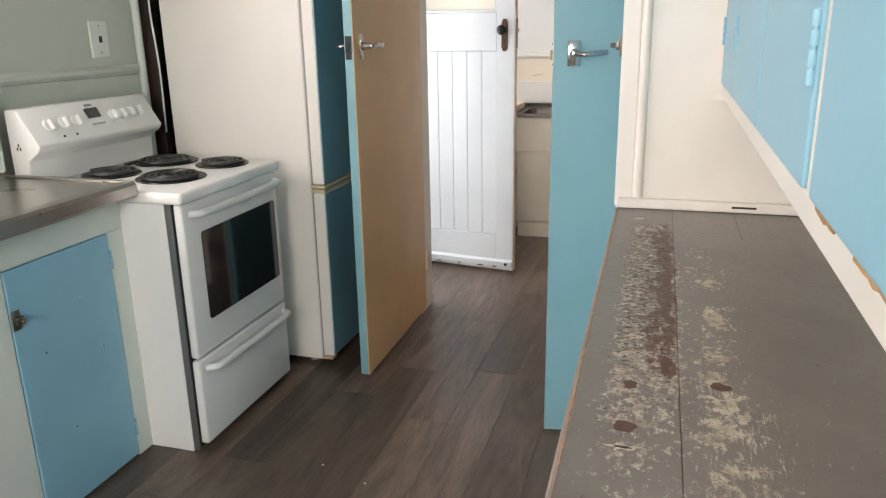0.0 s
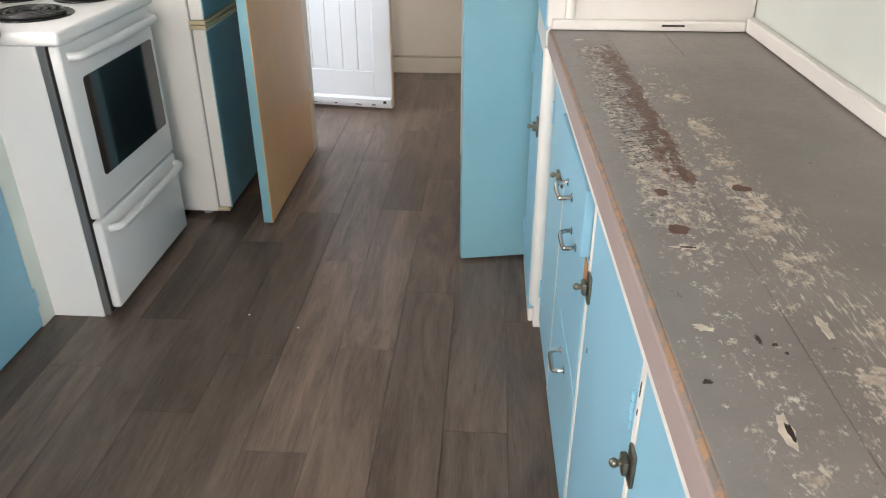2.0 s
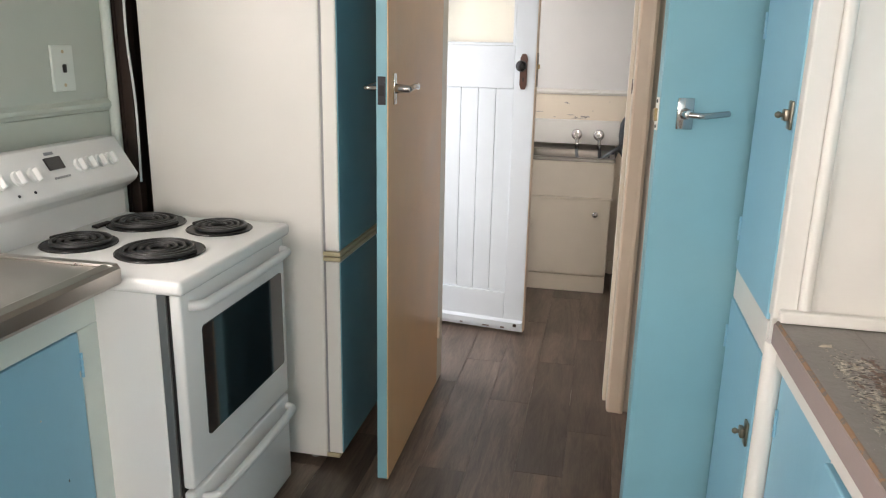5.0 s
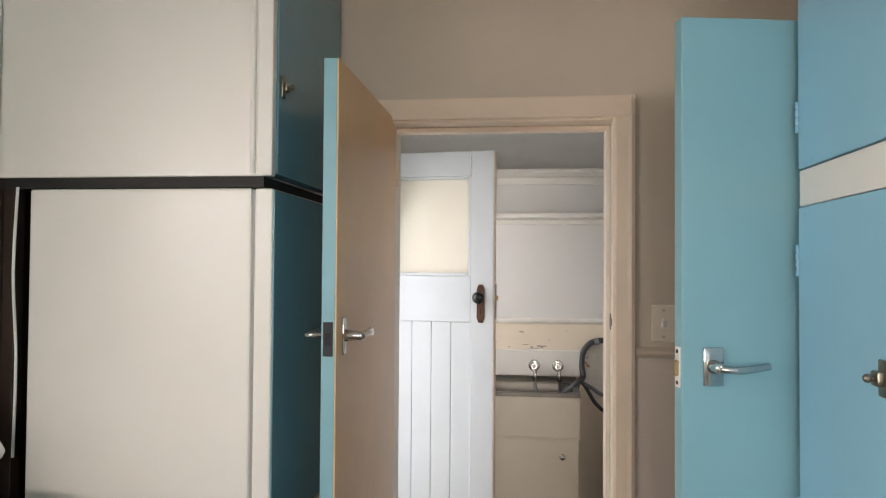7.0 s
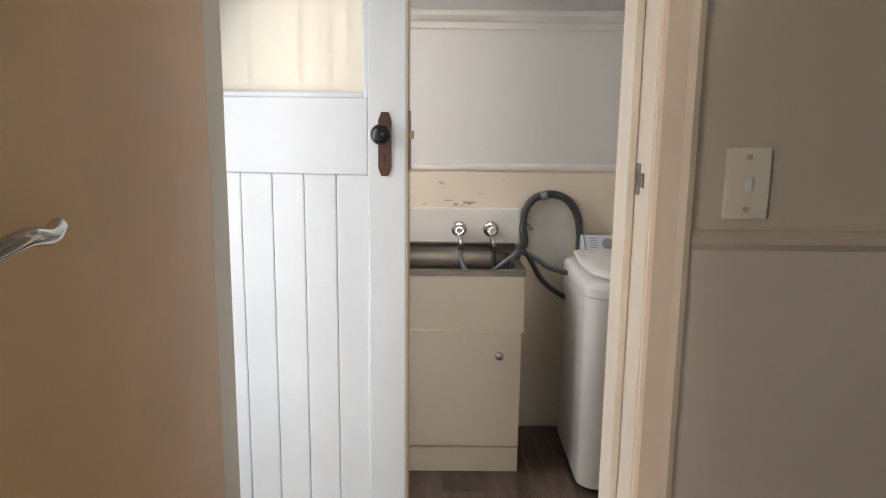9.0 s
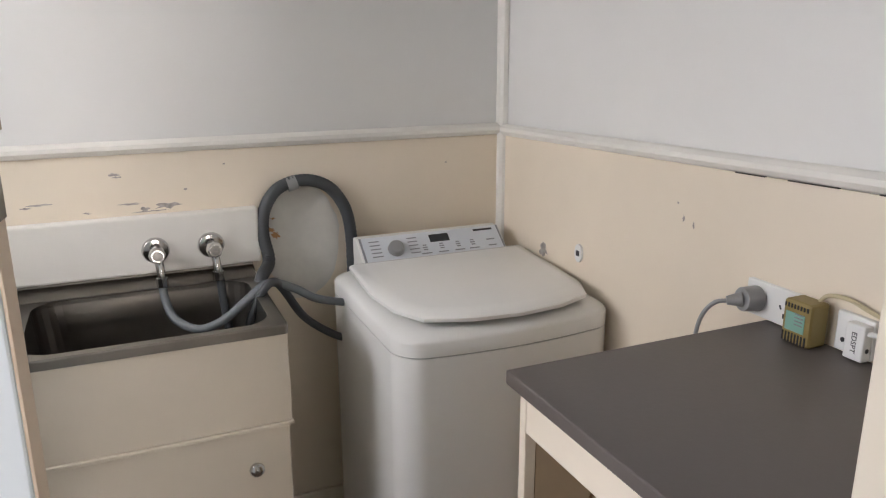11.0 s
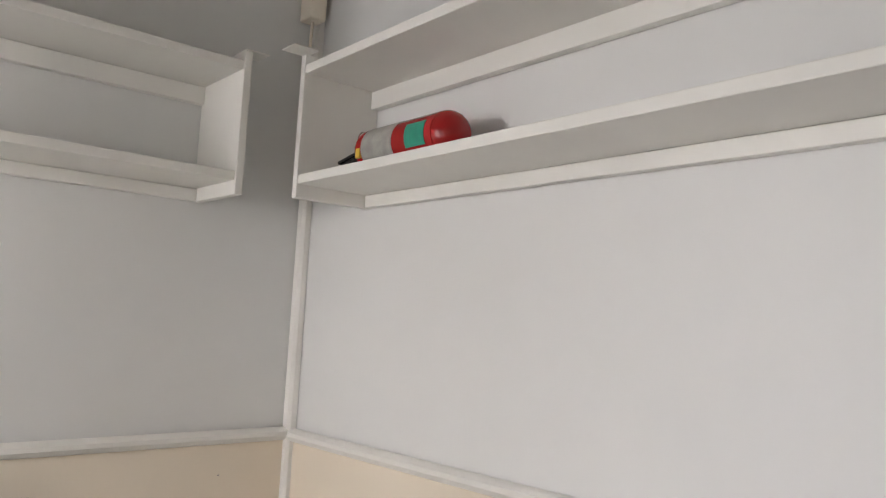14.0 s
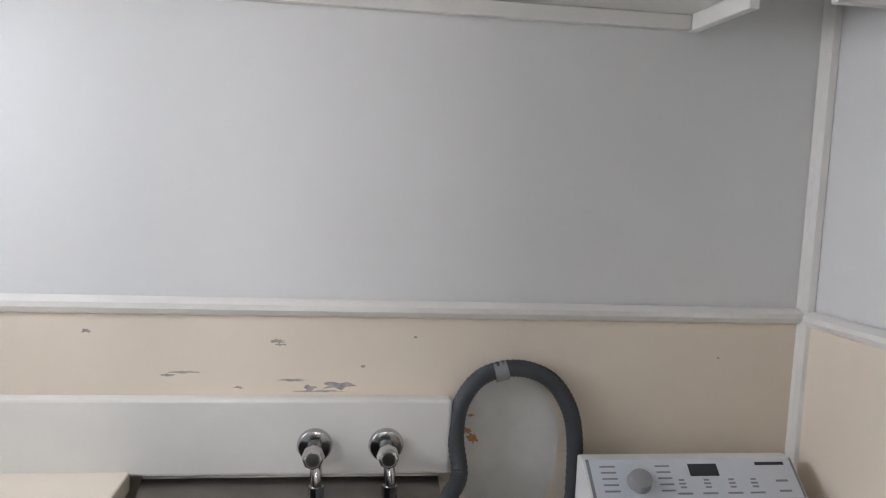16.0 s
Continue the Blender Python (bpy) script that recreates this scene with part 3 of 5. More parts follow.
rose2 = part("handle_rose", box(-0.715, -0.69, 0.036, 0.042, 1.218, 1.308, 0.008), CHROME, kd, "worn chrome handle rose", True)
part("lever", tube([(-0.703, 0.04, 1.264), (-0.703, 0.085, 1.264), (-0.66, 0.09, 1.264), (-0.61, 0.085, 1.268)], 0.008), CHROME, rose2, smooth=True)
for z in (0.2, 1.7):
    part("hinge", cyl((0.004, -0.004, z), (0.004, -0.004, z + 0.09), 0.007), PEACH, kd)

# blue door that stands open against the pantry
hd = tagged(new("door_passage"), "open blue painted door with chrome lever handle beside the pantry", "door", "", "structure")
hd.matrix_world = pose(0.270, 2.582, 0.012, 0, 0, 11.0)
ORIGIN[hd.name] = Vector((0, 0, 0))
part("leaf", box(0, 0.71, 0, 0.036, 0, 1.915, 0.0025), BLUE_DOOR, hd, "teal blue painted door leaf")
part("lock_plate", box(-0.0015, 0.004, 0.006, 0.03, 1.203, 1.281, 0.001), WHITE, hd, "paint-flecked lock plate")
part("latch_bolt", box(-0.008, 0.002, 0.011, 0.026, 1.225, 1.255, 0.002), BRASS, hd, "brass latch bolt")
for z in (1.212, 1.272):
    part("screw", cyl((-0.003, 0.018, z), (0.0, 0.018, z), 0.004, seg=8), BLACK, hd)
lever(hd, 0.06, 0.0, 1.245, -1, 1, CHROME)

# tongue-and-groove back door with an obscure glass pane, standing open
ld = tagged(new("door_back"), "open white tongue-and-groove back door with obscure glass pane", "door", "", "structure")
ld.matrix_world = pose(-0.176, 4.236, 0.014, 0, 0, 172.0)
ORIGIN[ld.name] = Vector((0, 0, 0))
# local x runs from the lock edge (0) to the hinge (0.80); the seen face is at y = 0 towards +y
W, T = 0.80, 0.04
part("stile", box(0, 0.098, -T, 0, 0, 1.92, 0.003), DOOR_WHITE, ld)
part("lock_edge", box(-0.0035, 0.0, -T + 0.002, -0.002, 0.004, 1.916, 0.001), PEACH, ld, "peach painted door edge")
part("stile", box(W - 0.098, W, -T, 0, 0, 1.92, 0.003), DOOR_WHITE, ld)
part("top_rail", box(0.0985, W - 0.0985, -T, -0.0005, 1.815, 1.92, 0.003), DOOR_WHITE, ld)
part("lock_rail", box(0.0985, W - 0.0985, -T, -0.0005, 1.197, 1.39, 0.003), DOOR_WHITE, ld)
part("bottom_rail", box(0.0985, W - 0.0985, -T, -0.0005, 0.0, 0.20, 0.003), DOOR_WHITE, ld)
n_boards = 7
bw = (W - 0.197) / n_boards
for i in range(n_boards):
    x0 = 0.0985 + i * bw
    part("board", box(x0 + 0.0006, x0 + bw - 0.0006, -T + 0.012, -0.009, 0.2005, 1.1965, 0.0035), DOOR_WHITE, ld)
part("weather_bar", prism([(0.0, 0.015), (0.014, 0.02), (0.016, 0.05), (0.0, 0.062)], 0.002, W - 0.002, "x"), DOOR_WHITE, ld, "chipped white weather bar")
part("weather_bar_chip", box(0.028, 0.045, 0.0155, 0.0168, 0.03, 0.046, 0), DARKWOOD_GAP, ld, "bare patch in the weather bar")
for a, w, h in ((0.09, 0.02, 0.007), (0.17, 0.035, 0.005), (0.31, 0.015, 0.006), (0.43, 0.03, 0.004), (0.57, 0.02, 0.006)):
    part("weather_bar_chip", box(a, a + w, 0.0143, 0.0163, 0.017, 0.017 + h, 0), BRONZE, ld, "chipped paint on the weather bar")
pane = part("pane", box(0.0995, W - 0.0995, -0.024, -0.018, 1.391, 1.814, 0), FROST, ld, "obscure glass pane")
pane.visible_shadow = False
folds = [(0.11 + (W - 0.22) * k / 60, -0.034 - 0.003 * math.sin(k * 0.9) - 0.002 * math.sin(k * 2.3)) for k in range(61)]
part("curtain", prism(folds + [(a, c - 0.0015) for a, c in reversed(folds)], 1.392, 1.812, "z"), CURTAIN, ld, "cream net curtain behind the glass", True)
for a0, a1, z0, z1 in ((0.0985, 0.112, 1.391, 1.814), (W - 0.112, W - 0.0985, 1.391, 1.814), (0.112, W - 0.112, 1.391, 1.404), (0.112, W - 0.112, 1.802, 1.814)):
    part("glazing_bead", box(a0, a1, -0.018, -0.004, z0, z1, 0.003), DOOR_WHITE, ld)
plate = part("lock_plate", prism([(0.045, 1.196), (0.063, 1.196), (0.071, 1.216), (0.071, 1.336), (0.063, 1.356), (0.045, 1.356), (0.037, 1.336), (0.037, 1.216)], 0.0, 0.005, "y", 0.0012), BRONZE, ld, "brown bakelite lock plate")
part("knob", join(cyl((0.055, 0.004, 1.302), (0.055, 0.032, 1.302), 0.009), ball((0.055, 0.046, 1.302), 0.026, (1, 0.72, 1))), KNOB_BLACK, plate, "black door knob", True)
part("keyhole", box(0.051, 0.057, 0.0045, 0.0058, 1.232, 1.250, 0.001), BLACK, plate)
part("latch_edge", box(-0.0075, -0.0035, -0.03, -0.008, 1.21, 1.36, 0.001), LATCH, ld)
part("latch_bolt", box(-0.016, -0.004, -0.025, -0.013, 1.29, 1.31, 0.001), BRASS, ld)


# ---- kitchen: counter side ----
def turn_latch(parent, x, y, z, s=-1):
    """A small cupboard turn latch on a face towards -x or +x."""
    p = part("latch", box(min(x, x + s * 0.006), max(x, x + s * 0.006), y - 0.014, y + 0.014, z - 0.027, z + 0.027, 0.005), LATCH, parent, "tarnished cupboard latch", True)
    part("latch_bar", box(min(x + s * 0.006, x + s * 0.016), max(x + s * 0.006, x + s * 0.016), y - 0.009, y + 0.015, z - 0.011, z + 0.011, 0.003), LATCH, p, smooth=True)
    part("latch_knob", join(cyl((x + s * 0.014, y + 0.004, z), (x + s * 0.022, y + 0.004, z), 0.004), ball((x + s * 0.024, y + 0.004, z), 0.0065)), LATCH, p, smooth=True)
    return p


def knuckles(x, y, z):
    """The separate barrels of a butt hinge on its pin."""
    bm = cyl((x, y, z - 0.029), (x, y, z + 0.029), 0.0018, seg=8)
    for k in range(4):
        cyl((x, y, z - 0.03 + k * 0.0155), (x, y, z - 0.018 + k * 0.0155), 0.0036, seg=10, bm=bm)
    return bm


def butt_hinge(parent, x, y, z, mat, s=-1):
    part("hinge", knuckles(x + s * 0.002, y, z), mat, parent, "paint-flecked hinge")


def pull(parent, x, y, z):
    """A bent chrome drawer pull, standing off towards -x."""
    bm = box(x - 0.003, x, y - 0.043, y - 0.031, z - 0.007, z + 0.007, 0.002)
    box(x - 0.003, x, y + 0.031, y + 0.043, z - 0.007, z + 0.007, 0.002, bm=bm)
    tube([(x - 0.002, y - 0.037, z), (x - 0.018, y - 0.036, z - 0.002), (x - 0.025, y - 0.027, z - 0.004), (x - 0.025, y + 0.027, z - 0.004), (x - 0.018, y + 0.036, z - 0.002), (x - 0.002, y + 0.037, z)], 0.0048, 8, bm=bm)
    part("handle", bm, CHROME, parent, "chrome drawer pull", True)


counter = thing("counter_top", (0.74, 1.3, 0.86), "worn taupe painted timber counter top with rust stains", "counter")
for i, (x0, x1) in enumerate(((0.5025, 0.62955), (0.62995, 0.984))):
    part("board", box(x0, x1, 0.42, 2.185, 0.866, 0.9 - 0.0006 * i, 0.001), COUNTER, counter)
part("front_edge", box(0.4935, 0.502, 0.42, 2.185, 0.852, 0.8945, 0.002), EDGE_PINK, counter, "mauve-grey painted front edge")
part("worn_edge", prism([(0.4965, 0.8946), (0.502, 0.8946), (0.5022, 0.8994), (0.5002, 0.899)], 0.42, 2.185, "y"), ARRIS, counter, "paint-worn timber arris")
part("board_joint", box(0.7695, 0.7705, 1.93, 2.164, 0.8990, 0.89965, 0), DARKWOOD_GAP, counter, "short open joint")
part("upstand", box(0.968, 0.987, 0.42, 2.17, 0.901, 0.935, 0.004), WHITE, counter, "white painted back upstand")
part("upstand", box(0.50, 0.967, 2.165, 2.187, 0.901, 0.925, 0.004), WHITE, counter, "chipped white end upstand")
part("upstand_chip", box(0.765, 0.82, 2.1635, 2.1655, 0.912, 0.917, 0), DARKWOOD_GAP, counter, "chipped paint")

STAIN = material("rust_brown_stain", (0.13, 0.062, 0.042), 0.55, vary=0.3, scale=50)
FLAKE = material("pale_paint_flake", (0.60, 0.52, 0.42), 0.6, vary=0.3, scale=60)


def stain(cx, cy, rx, ry, mat, seed, jag=0.4, lift=0.0):
    rnd = random.Random(seed)
    pts = []
    for k in range(16):
        q = 1 + rnd.uniform(-jag, jag)
        pts.append((cx + rx * q * math.cos(k * math.pi / 8), cy + ry * q * math.sin(k * math.pi / 8)))
    part("paint_loss", prism(pts, 0.8985, 0.9004 + lift, "z"), mat, counter)


for i, (cx, cy, rx, ry) in enumerate(((0.566, 1.095, 0.013, 0.013), (0.568, 1.202, 0.009, 0.012), (0.681, 1.223, 0.012, 0.010), (0.612, 1.27, 0.006, 0.03))):
    stain(cx, cy, rx, ry, STAIN, i, 0.22)
for i, (cx, cy, rx, ry) in enumerate(((0.565, 1.05, 0.016, 0.006), (0.573, 0.746, 0.007, 0.017), (0.541, 0.886, 0.010, 0.006), (0.663, 0.895, 0.006, 0.016), (0.555, 2.07, 0.012, 0.008))):
    stain(cx, cy, rx, ry, FLAKE, 40 + i, 0.5)
for i, (cx, cy, rx, ry) in enumerate(((0.567, 1.049, 0.009, 0.0025), (0.574, 0.745, 0.003, 0.010), (0.523, 0.804, 0.004, 0.003), (0.603, 0.863, 0.003, 0.002), (0.590, 0.87, 0.002, 0.007), (0.61, 0.85, 0.002, 0.002))):
    stain(cx, cy, rx, ry, DARKWOOD_GAP, 60 + i, 0.4, 0.0002)

FX = 0.528
base = thing("base_cabinet", (0.75, 1.3, 0.0), "blue base cabinet with white frame, doors and drawers", "cabinet")
part("carcass", box(FX + 0.012, 0.986, 0.43, 2.19, 0.0, 0.8655, 0.002), WHITE, base)
part("top_rail", box(0.506, FX + 0.012, 0.43, 2.185, 0.81, 0.8515, 0.003), WHITE, base)
part("bottom_rail", box(FX, FX + 0.012, 0.43, 2.19, 0.0, 0.03, 0.002), BLUE, base)


def base_door(y0, y1, latch_y, hinge_y):
    d = part("door", box(FX - 0.006, FX + 0.011, y0, y1, 0.032, 0.807, 0.003), BLUE, base, "blue painted cupboard door")
    if latch_y:
        turn_latch(d, FX - 0.006, latch_y, 0.632)
    for z in (0.69, 0.15):
        butt_hinge(d, FX - 0.006, hinge_y, z, BLUE)


base_door(1.865, 2.185, 1.885, 2.17)
base_door(1.003, 1.405, 1.392, 1.012)
base_door(0.495, 0.981, 0.975, 0.53)
for y in (1.85, 1.416, 0.992, 0.48):
    part("stile", box(FX - 0.0072, FX + 0.012, y - 0.009, y + 0.009, 0.032, 0.8092, 0.002), WHITE, base)
for z0, z1, out, hz in ((0.672, 0.798, 0.024, 0.718), (0.372, 0.665, 0.008, 0.61), (0.034, 0.364, 0.008, 0.31)):
    d = part("drawer_front", box(FX - out, FX - out + 0.018, 1.428, 1.838, z0, z1, 0.003), BLUE, base, "blue painted drawer front")
    pull(d, FX - out, 1.615, hz)
part("drawer_box", box(FX - 0.013, FX + 0.011, 1.435, 1.832, 0.675, 0.779, 0.001), WHITE, base, "white painted drawer side")
part("drawer_gap", box(FX - 0.004, FX + 0.011, 1.44, 1.83, 0.78, 0.809, 0), BLACK, base, "dark gap above the drawer")
part("drawer_chip", box(FX - 0.0105, FX - 0.0075, 1.4265, 1.452, 0.605, 0.66, 0.0005), RAWWOOD, base, "paint chipped to bare timber")

# the counter and its cabinet run slightly out of square with the wall
for ob in (*counter.children_recursive, *base.children_recursive):
    off = ORIGIN[ob.name]
    for v in ob.data.vertices:
        x, y = v.co.x + off.x, v.co.y + off.y
        v.co.x += 0.016 * (2.19 - y) * max(0.0, min(1.0, (0.98 - x) / 0.48))

# tall pantry
PX = 0.494
pantry = thing("pantry_cupboard", (0.74, 2.4, 0.0), "tall blue pantry cupboard with white face frame", "cupboard")
part("carcass", box(PX + 0.012, 0.988, 2.19, 2.605, 0.0, 2.416, 0.002), WHITE, pantry, "white painted cupboard body")
part("end_panel", box(0.556, 0.985, 2.188, 2.1895, 0.93, 2.41, 0), WHITE, pantry)
part("corner_post", cyl((0.545, 2.186, 0.926), (0.545, 2.186, 2.41), 0.012, seg=12), WHITE, pantry, "white rounded cover batten", True)
part("stile", box(PX - 0.004, 0.5335, 2.186, 2.2225, 0.902, 2.416, 0.004), WHITE, pantry)
part("post", cyl((0.512, 2.203, 0.08), (0.508, 2.203, 0.851), 0.022, seg=16, bevel=0.004), WHITE, pantry, "white rounded post", True)
part("stile", box(PX, PX + 0.0125, 2.206, 2.2225, 0.08, 0.9, 0.002), WHITE, pantry)
for z0, z1 in ((0.81, 0.885), (1.562, 1.63), (0.0, 0.045), (2.32, 2.416)):
    part("rail", box(PX - 0.002, PX + 0.012, 2.223, 2.605, z0, z1, 0.002), WHITE, pantry)
for z0, z1, lz in ((0.047, 0.808, 0.622), (0.887, 1.56, 1.288), (1.632, 2.318, 1.95)):
    d = part("door", box(PX - 0.006, PX + 0.011, 2.224, 2.60, z0, z1, 0.003), BLUE, pantry, "blue painted cupboard door")
    turn_latch(d, PX - 0.006, 2.248, lz)
    for z in (z0 + 0.1, z1 - 0.1):
        butt_hinge(d, PX - 0.006, 2.598, z, BLUE)

# upper cabinets above the counter
UX = 0.72
upper = thing("wall_cabinet", (0.85, 0.35, 1.18), "blue wall cabinet with white frame above the counter", "cabinet")
part("carcass", box(UX + 0.014, 0.988, -1.5, 2.185, 1.18, 2.30, 0.002), WHITE, upper)
part("bottom_rail", box(UX, UX + 0.0135, -1.5, 2.164, 1.175, 1.203, 0.003), WHITE, upper)
part("top_rail", box(UX, UX + 0.0135, -1.5, 2.185, 2.2, 2.30, 0.003), WHITE, upper)
for y in (2.16, 1.37, 0.963, 0.44, -0.1, -0.62, -1.15):
    part("stile", box(UX - 0.001, UX + 0.0135, y - (0.006 if y == 1.37 else 0.017), y + (0.006 if y == 1.37 else 0.017), 1.2035, 2.1995, 0.003), WHITE, upper)
for y0, y1, hy in ((1.80, 2.14, 2.135), (1.377, 1.796, 1.79), (0.982, 1.363, 0.986), (0.46, 0.944, 0.47), (-0.08, 0.42, 0.41), (-0.6, -0.12, -0.59), (-1.13, -0.64, -0.65)):
    d = part("door", box(UX - 0.005, UX + 0.012, y0, y1, 1.2055, 2.196, 0.003), BLUE, upper, "blue painted cupboard door")
    for z in (1.32, 2.05):
        butt_hinge(d, UX - 0.005, hy, z, BLUE)
part("scribe_block", prism([(0.70, 2.186), (0.733, 2.186), (0.733, 2.165)], 1.165, 1.1795, "z"), WHITE, upper)

# bare timber where the paint has worn along the cabinet's bottom rail, and small chips
def worn_strip(parent, x, ya, yb, z, deep, seed):
    """A ragged strip of bare timber along y on a face towards -x."""
    rnd = random.Random(seed)
    n = max(4, int((yb - ya) / 0.012))
    ys = [ya + (yb - ya) * k / n for k in range(n + 1)]
    outline = [(q, z) for q in ys] + [(q, z - deep * rnd.uniform(0.25, 1.0)) for q in reversed(ys)]
    part("paint_loss", prism(outline, x - 0.0008, x + 0.0006, "x"), RAWWOOD, parent, "paint worn to bare timber")


for k, (ya, yb, deep) in enumerate(((0.86, 0.935, 0.006), (0.66, 0.80, 0.005), (0.50, 0.60, 0.006))):
    worn_strip(upper, UX, ya, yb, 1.2025, deep, 80 + k)


def flake(parent, x, y, z, ry, rz, mat, seed, s=-1):
    """A small chip in the paint of a face towards -x or +x."""
    rnd = random.Random(seed)
    pts = []
    for k in range(9):
        q = rnd.uniform(0.6, 1.2)
        pts.append((y + ry * q * math.cos(k * 0.698), z + rz * q * math.sin(k * 0.698)))
    part("paint_chip", prism(pts, min(x, x + s * 0.0007), max(x, x + s * 0.0007), "x"), mat, parent)


for k, (y, z, ry, rz, mat) in enumerate(((1.35, 0.53, 0.003, 0.005, DARKWOOD_GAP), (1.12, 0.35, 0.002, 0.006, CHIP_GREY), (0.99, 0.74, 0.002, 0.012, DARKWOOD_GAP), (0.99, 0.705, 0.002, 0.006, DARKWOOD_GAP), (1.22, 0.22, 0.003, 0.003, CHIP_GREY), (0.80, 0.58, 0.002, 0.004, DARKWOOD_GAP))):
    flake(base, FX - 0.0074 + 0.016 * (2.19 - y) * 0.95, y, z, ry, rz, mat, 120 + k)

# ---- kitchen: sink side ----
SX = -1.003
sinkcab = thing("sink_cabinet", (-1.2, 0.35, 0.0), "blue sink cabinet with pale mint frame", "cabinet")
part("carcass", box(-1.398, SX - 0.001, -1.5, 2.185, 0.0, 0.862, 0.002), MINT, sinkcab)
part("top_rail", box(SX, SX + 0.014, -1.5, 2.19, 0.762, 0.862, 0.002), MINT, sinkcab)
for y0, y1 in ((2.095, 2.19), (1.58, 1.708), (1.09, 1.20), (0.57, 0.68), (0.05, 0.16), (-0.47, -0.36), (-1.0, -0.88)):
    part("stile", box(SX, SX + 0.014, y0, y1, 0.002, 0.761, 0.002), MINT, sinkcab)
for y0, y1 in ((1.711, 2.092), (1.203, 1.577), (0.683, 1.087), (0.163, 0.567), (-0.357, 0.047), (-0.877, -0.473)):
    d = part("door", box(SX + 0.002, SX + 0.017, y0, y1, 0.012, 0.759, 0.003), SINK_BLUE, sinkcab, "blue painted cupboard door")
    turn_latch(d, SX + 0.017, y0 + 0.012, 0.625, 1)
    for z in (0.68, 0.11):
        butt_hinge(d, SX + 0.017, y1, z, BLUE, 1)
for k, (y, z, ry, rz, mat) in enumerate(((1.80, 0.50, 0.003, 0.006, DARKWOOD_GAP), (2.01, 0.43, 0.002, 0.004, DARKWOOD_GAP), (1.95, 0.61, 0.002, 0.003, CHIP_GREY), (2.085, 0.66, 0.002, 0.010, CHIP_GREY), (2.088, 0.12, 0.003, 0.009, CHIP_GREY), (1.86, 0.24, 0.003, 0.003, DARKWOOD_GAP))):
    flake(sinkcab, SX + 0.017, y, z, ry, rz, mat, 140 + k, 1)
bench = thing("sink_bench", (-1.17, 0.35, 0.862), "stainless steel sink bench top with raised edge", "sink bench")
SB = -0.894
prof = [(-1.398, 0.864), (SB - 0.02, 0.864), (SB - 0.004, 0.868), (SB, 0.876), (SB, 0.905), (SB - 0.006, 0.914), (SB - 0.03, 0.917), (SB - 0.045, 0.911), (-1.36, 0.911), (-1.375, 0.925), (-1.398, 0.926)]
part("bench_top", prism(prof, 1.35, 2.138, "y", 0.0), STEEL, bench, smooth=False)
part("bench_top", prism(prof, -1.5, 0.65, "y", 0.0), STEEL, bench)
part("end_lip", box(-1.39, SB - 0.005, 2.118, 2.1385, 0.9105, 0.9175, 0.003), STEEL, bench)
part("front_strip", prism(prof[1:8] + [(SB - 0.045, 0.866)], 0.65, 1.35, "y"), STEEL, bench)
bowl = box(-1.36, SB - 0.046, 0.651, 1.349, 0.73, 0.905, 0.03, 3)
bmesh.ops.delete(bowl, geom=[f for f in bowl.faces if f.normal.z > 0.5 and f.calc_center_median().z > 0.89], context="FACES")
part("bowl", bowl, STEEL, bench, smooth=True)


# ---- stove ----
stove = thing("stove", (-1.1, 2.44, 0.0), "white freestanding electric stove with four coil elements", "stove")
y0, y1, ST = 2.158, 2.752, 0.88
FRONT = -0.799
part("body", box(-1.36, FRONT - 0.03, y0 + 0.004, y1 - 0.004, 0.0, 0.842, 0.003), ENAMEL, stove)
part("side_channel", box(FRONT - 0.03, FRONT - 0.008, y0 + 0.006, y1 - 0.006, 0.005, 0.842, 0.002), CHANNEL, stove, "dark grey metal side channel")
part("gap", box(FRONT - 0.008, FRONT - 0.001, y0 + 0.012, y1 - 0.012, 0.02, 0.84, 0), BLACK, stove)
top = part("cooktop", box(-1.36, FRONT + 0.046, y0 - 0.012, y1, 0.843, ST, 0.012, 3), ENAMEL, stove, "white enamel cooktop", True)
for x, y, r in ((-1.178, 2.371, 0.088), (-1.145, 2.624, 0.103), (-0.912, 2.622, 0.084), (-0.937, 2.362, 0.103)):
    e = part("element", cyl((x, y, ST - 0.002), (x, y, ST + 0.004), r + 0.008, r + 0.003, 32), COIL, stove, "black coil element in a drip ring", True)
    turns = 4 if r > 0.09 else 3.5
    pts = [(x + (0.018 + (r - 0.022) * k / (turns * 12)) * math.cos(2 * math.pi * k / 12), y + (0.018 + (r - 0.022) * k / (turns * 12)) * math.sin(2 * math.pi * k / 12), ST + 0.01) for k in range(int(turns * 12) + 1)]
    part("coil", tube(pts, 0.0062, 6, steps=2), COIL, e, smooth=True)
    part("drip_ring", tube([(x + (r + 0.006) * math.cos(k * math.pi / 12), y + (r + 0.006) * math.sin(k * math.pi / 12), ST + 0.002) for k in range(25)], 0.003, 6, steps=1), KNOB_BLACK, e, smooth=True)
part("vent", prism([(-1.262, 2.535), (-1.238, 2.528), (-1.235, 2.595), (-1.258, 2.60)], ST, ST + 0.006, "z"), BLACK, stove, "black oven vent slot")
guard = part("backguard", prism([(-1.36, 0.845), (-1.296, 0.845), (-1.294, 0.955), (-1.25, 0.985), (-1.24, 1.003), (-1.313, 1.115), (-1.36, 1.115)], y0 - 0.005, y1 - 0.003, "y", 0.006), ENAMEL, stove, "white control panel backguard", True)


def on_guard(f):
    """A point on the sloping control face; f runs up the slope."""
    return -1.242 - 0.068 * f, 1.006 + 0.105 * f


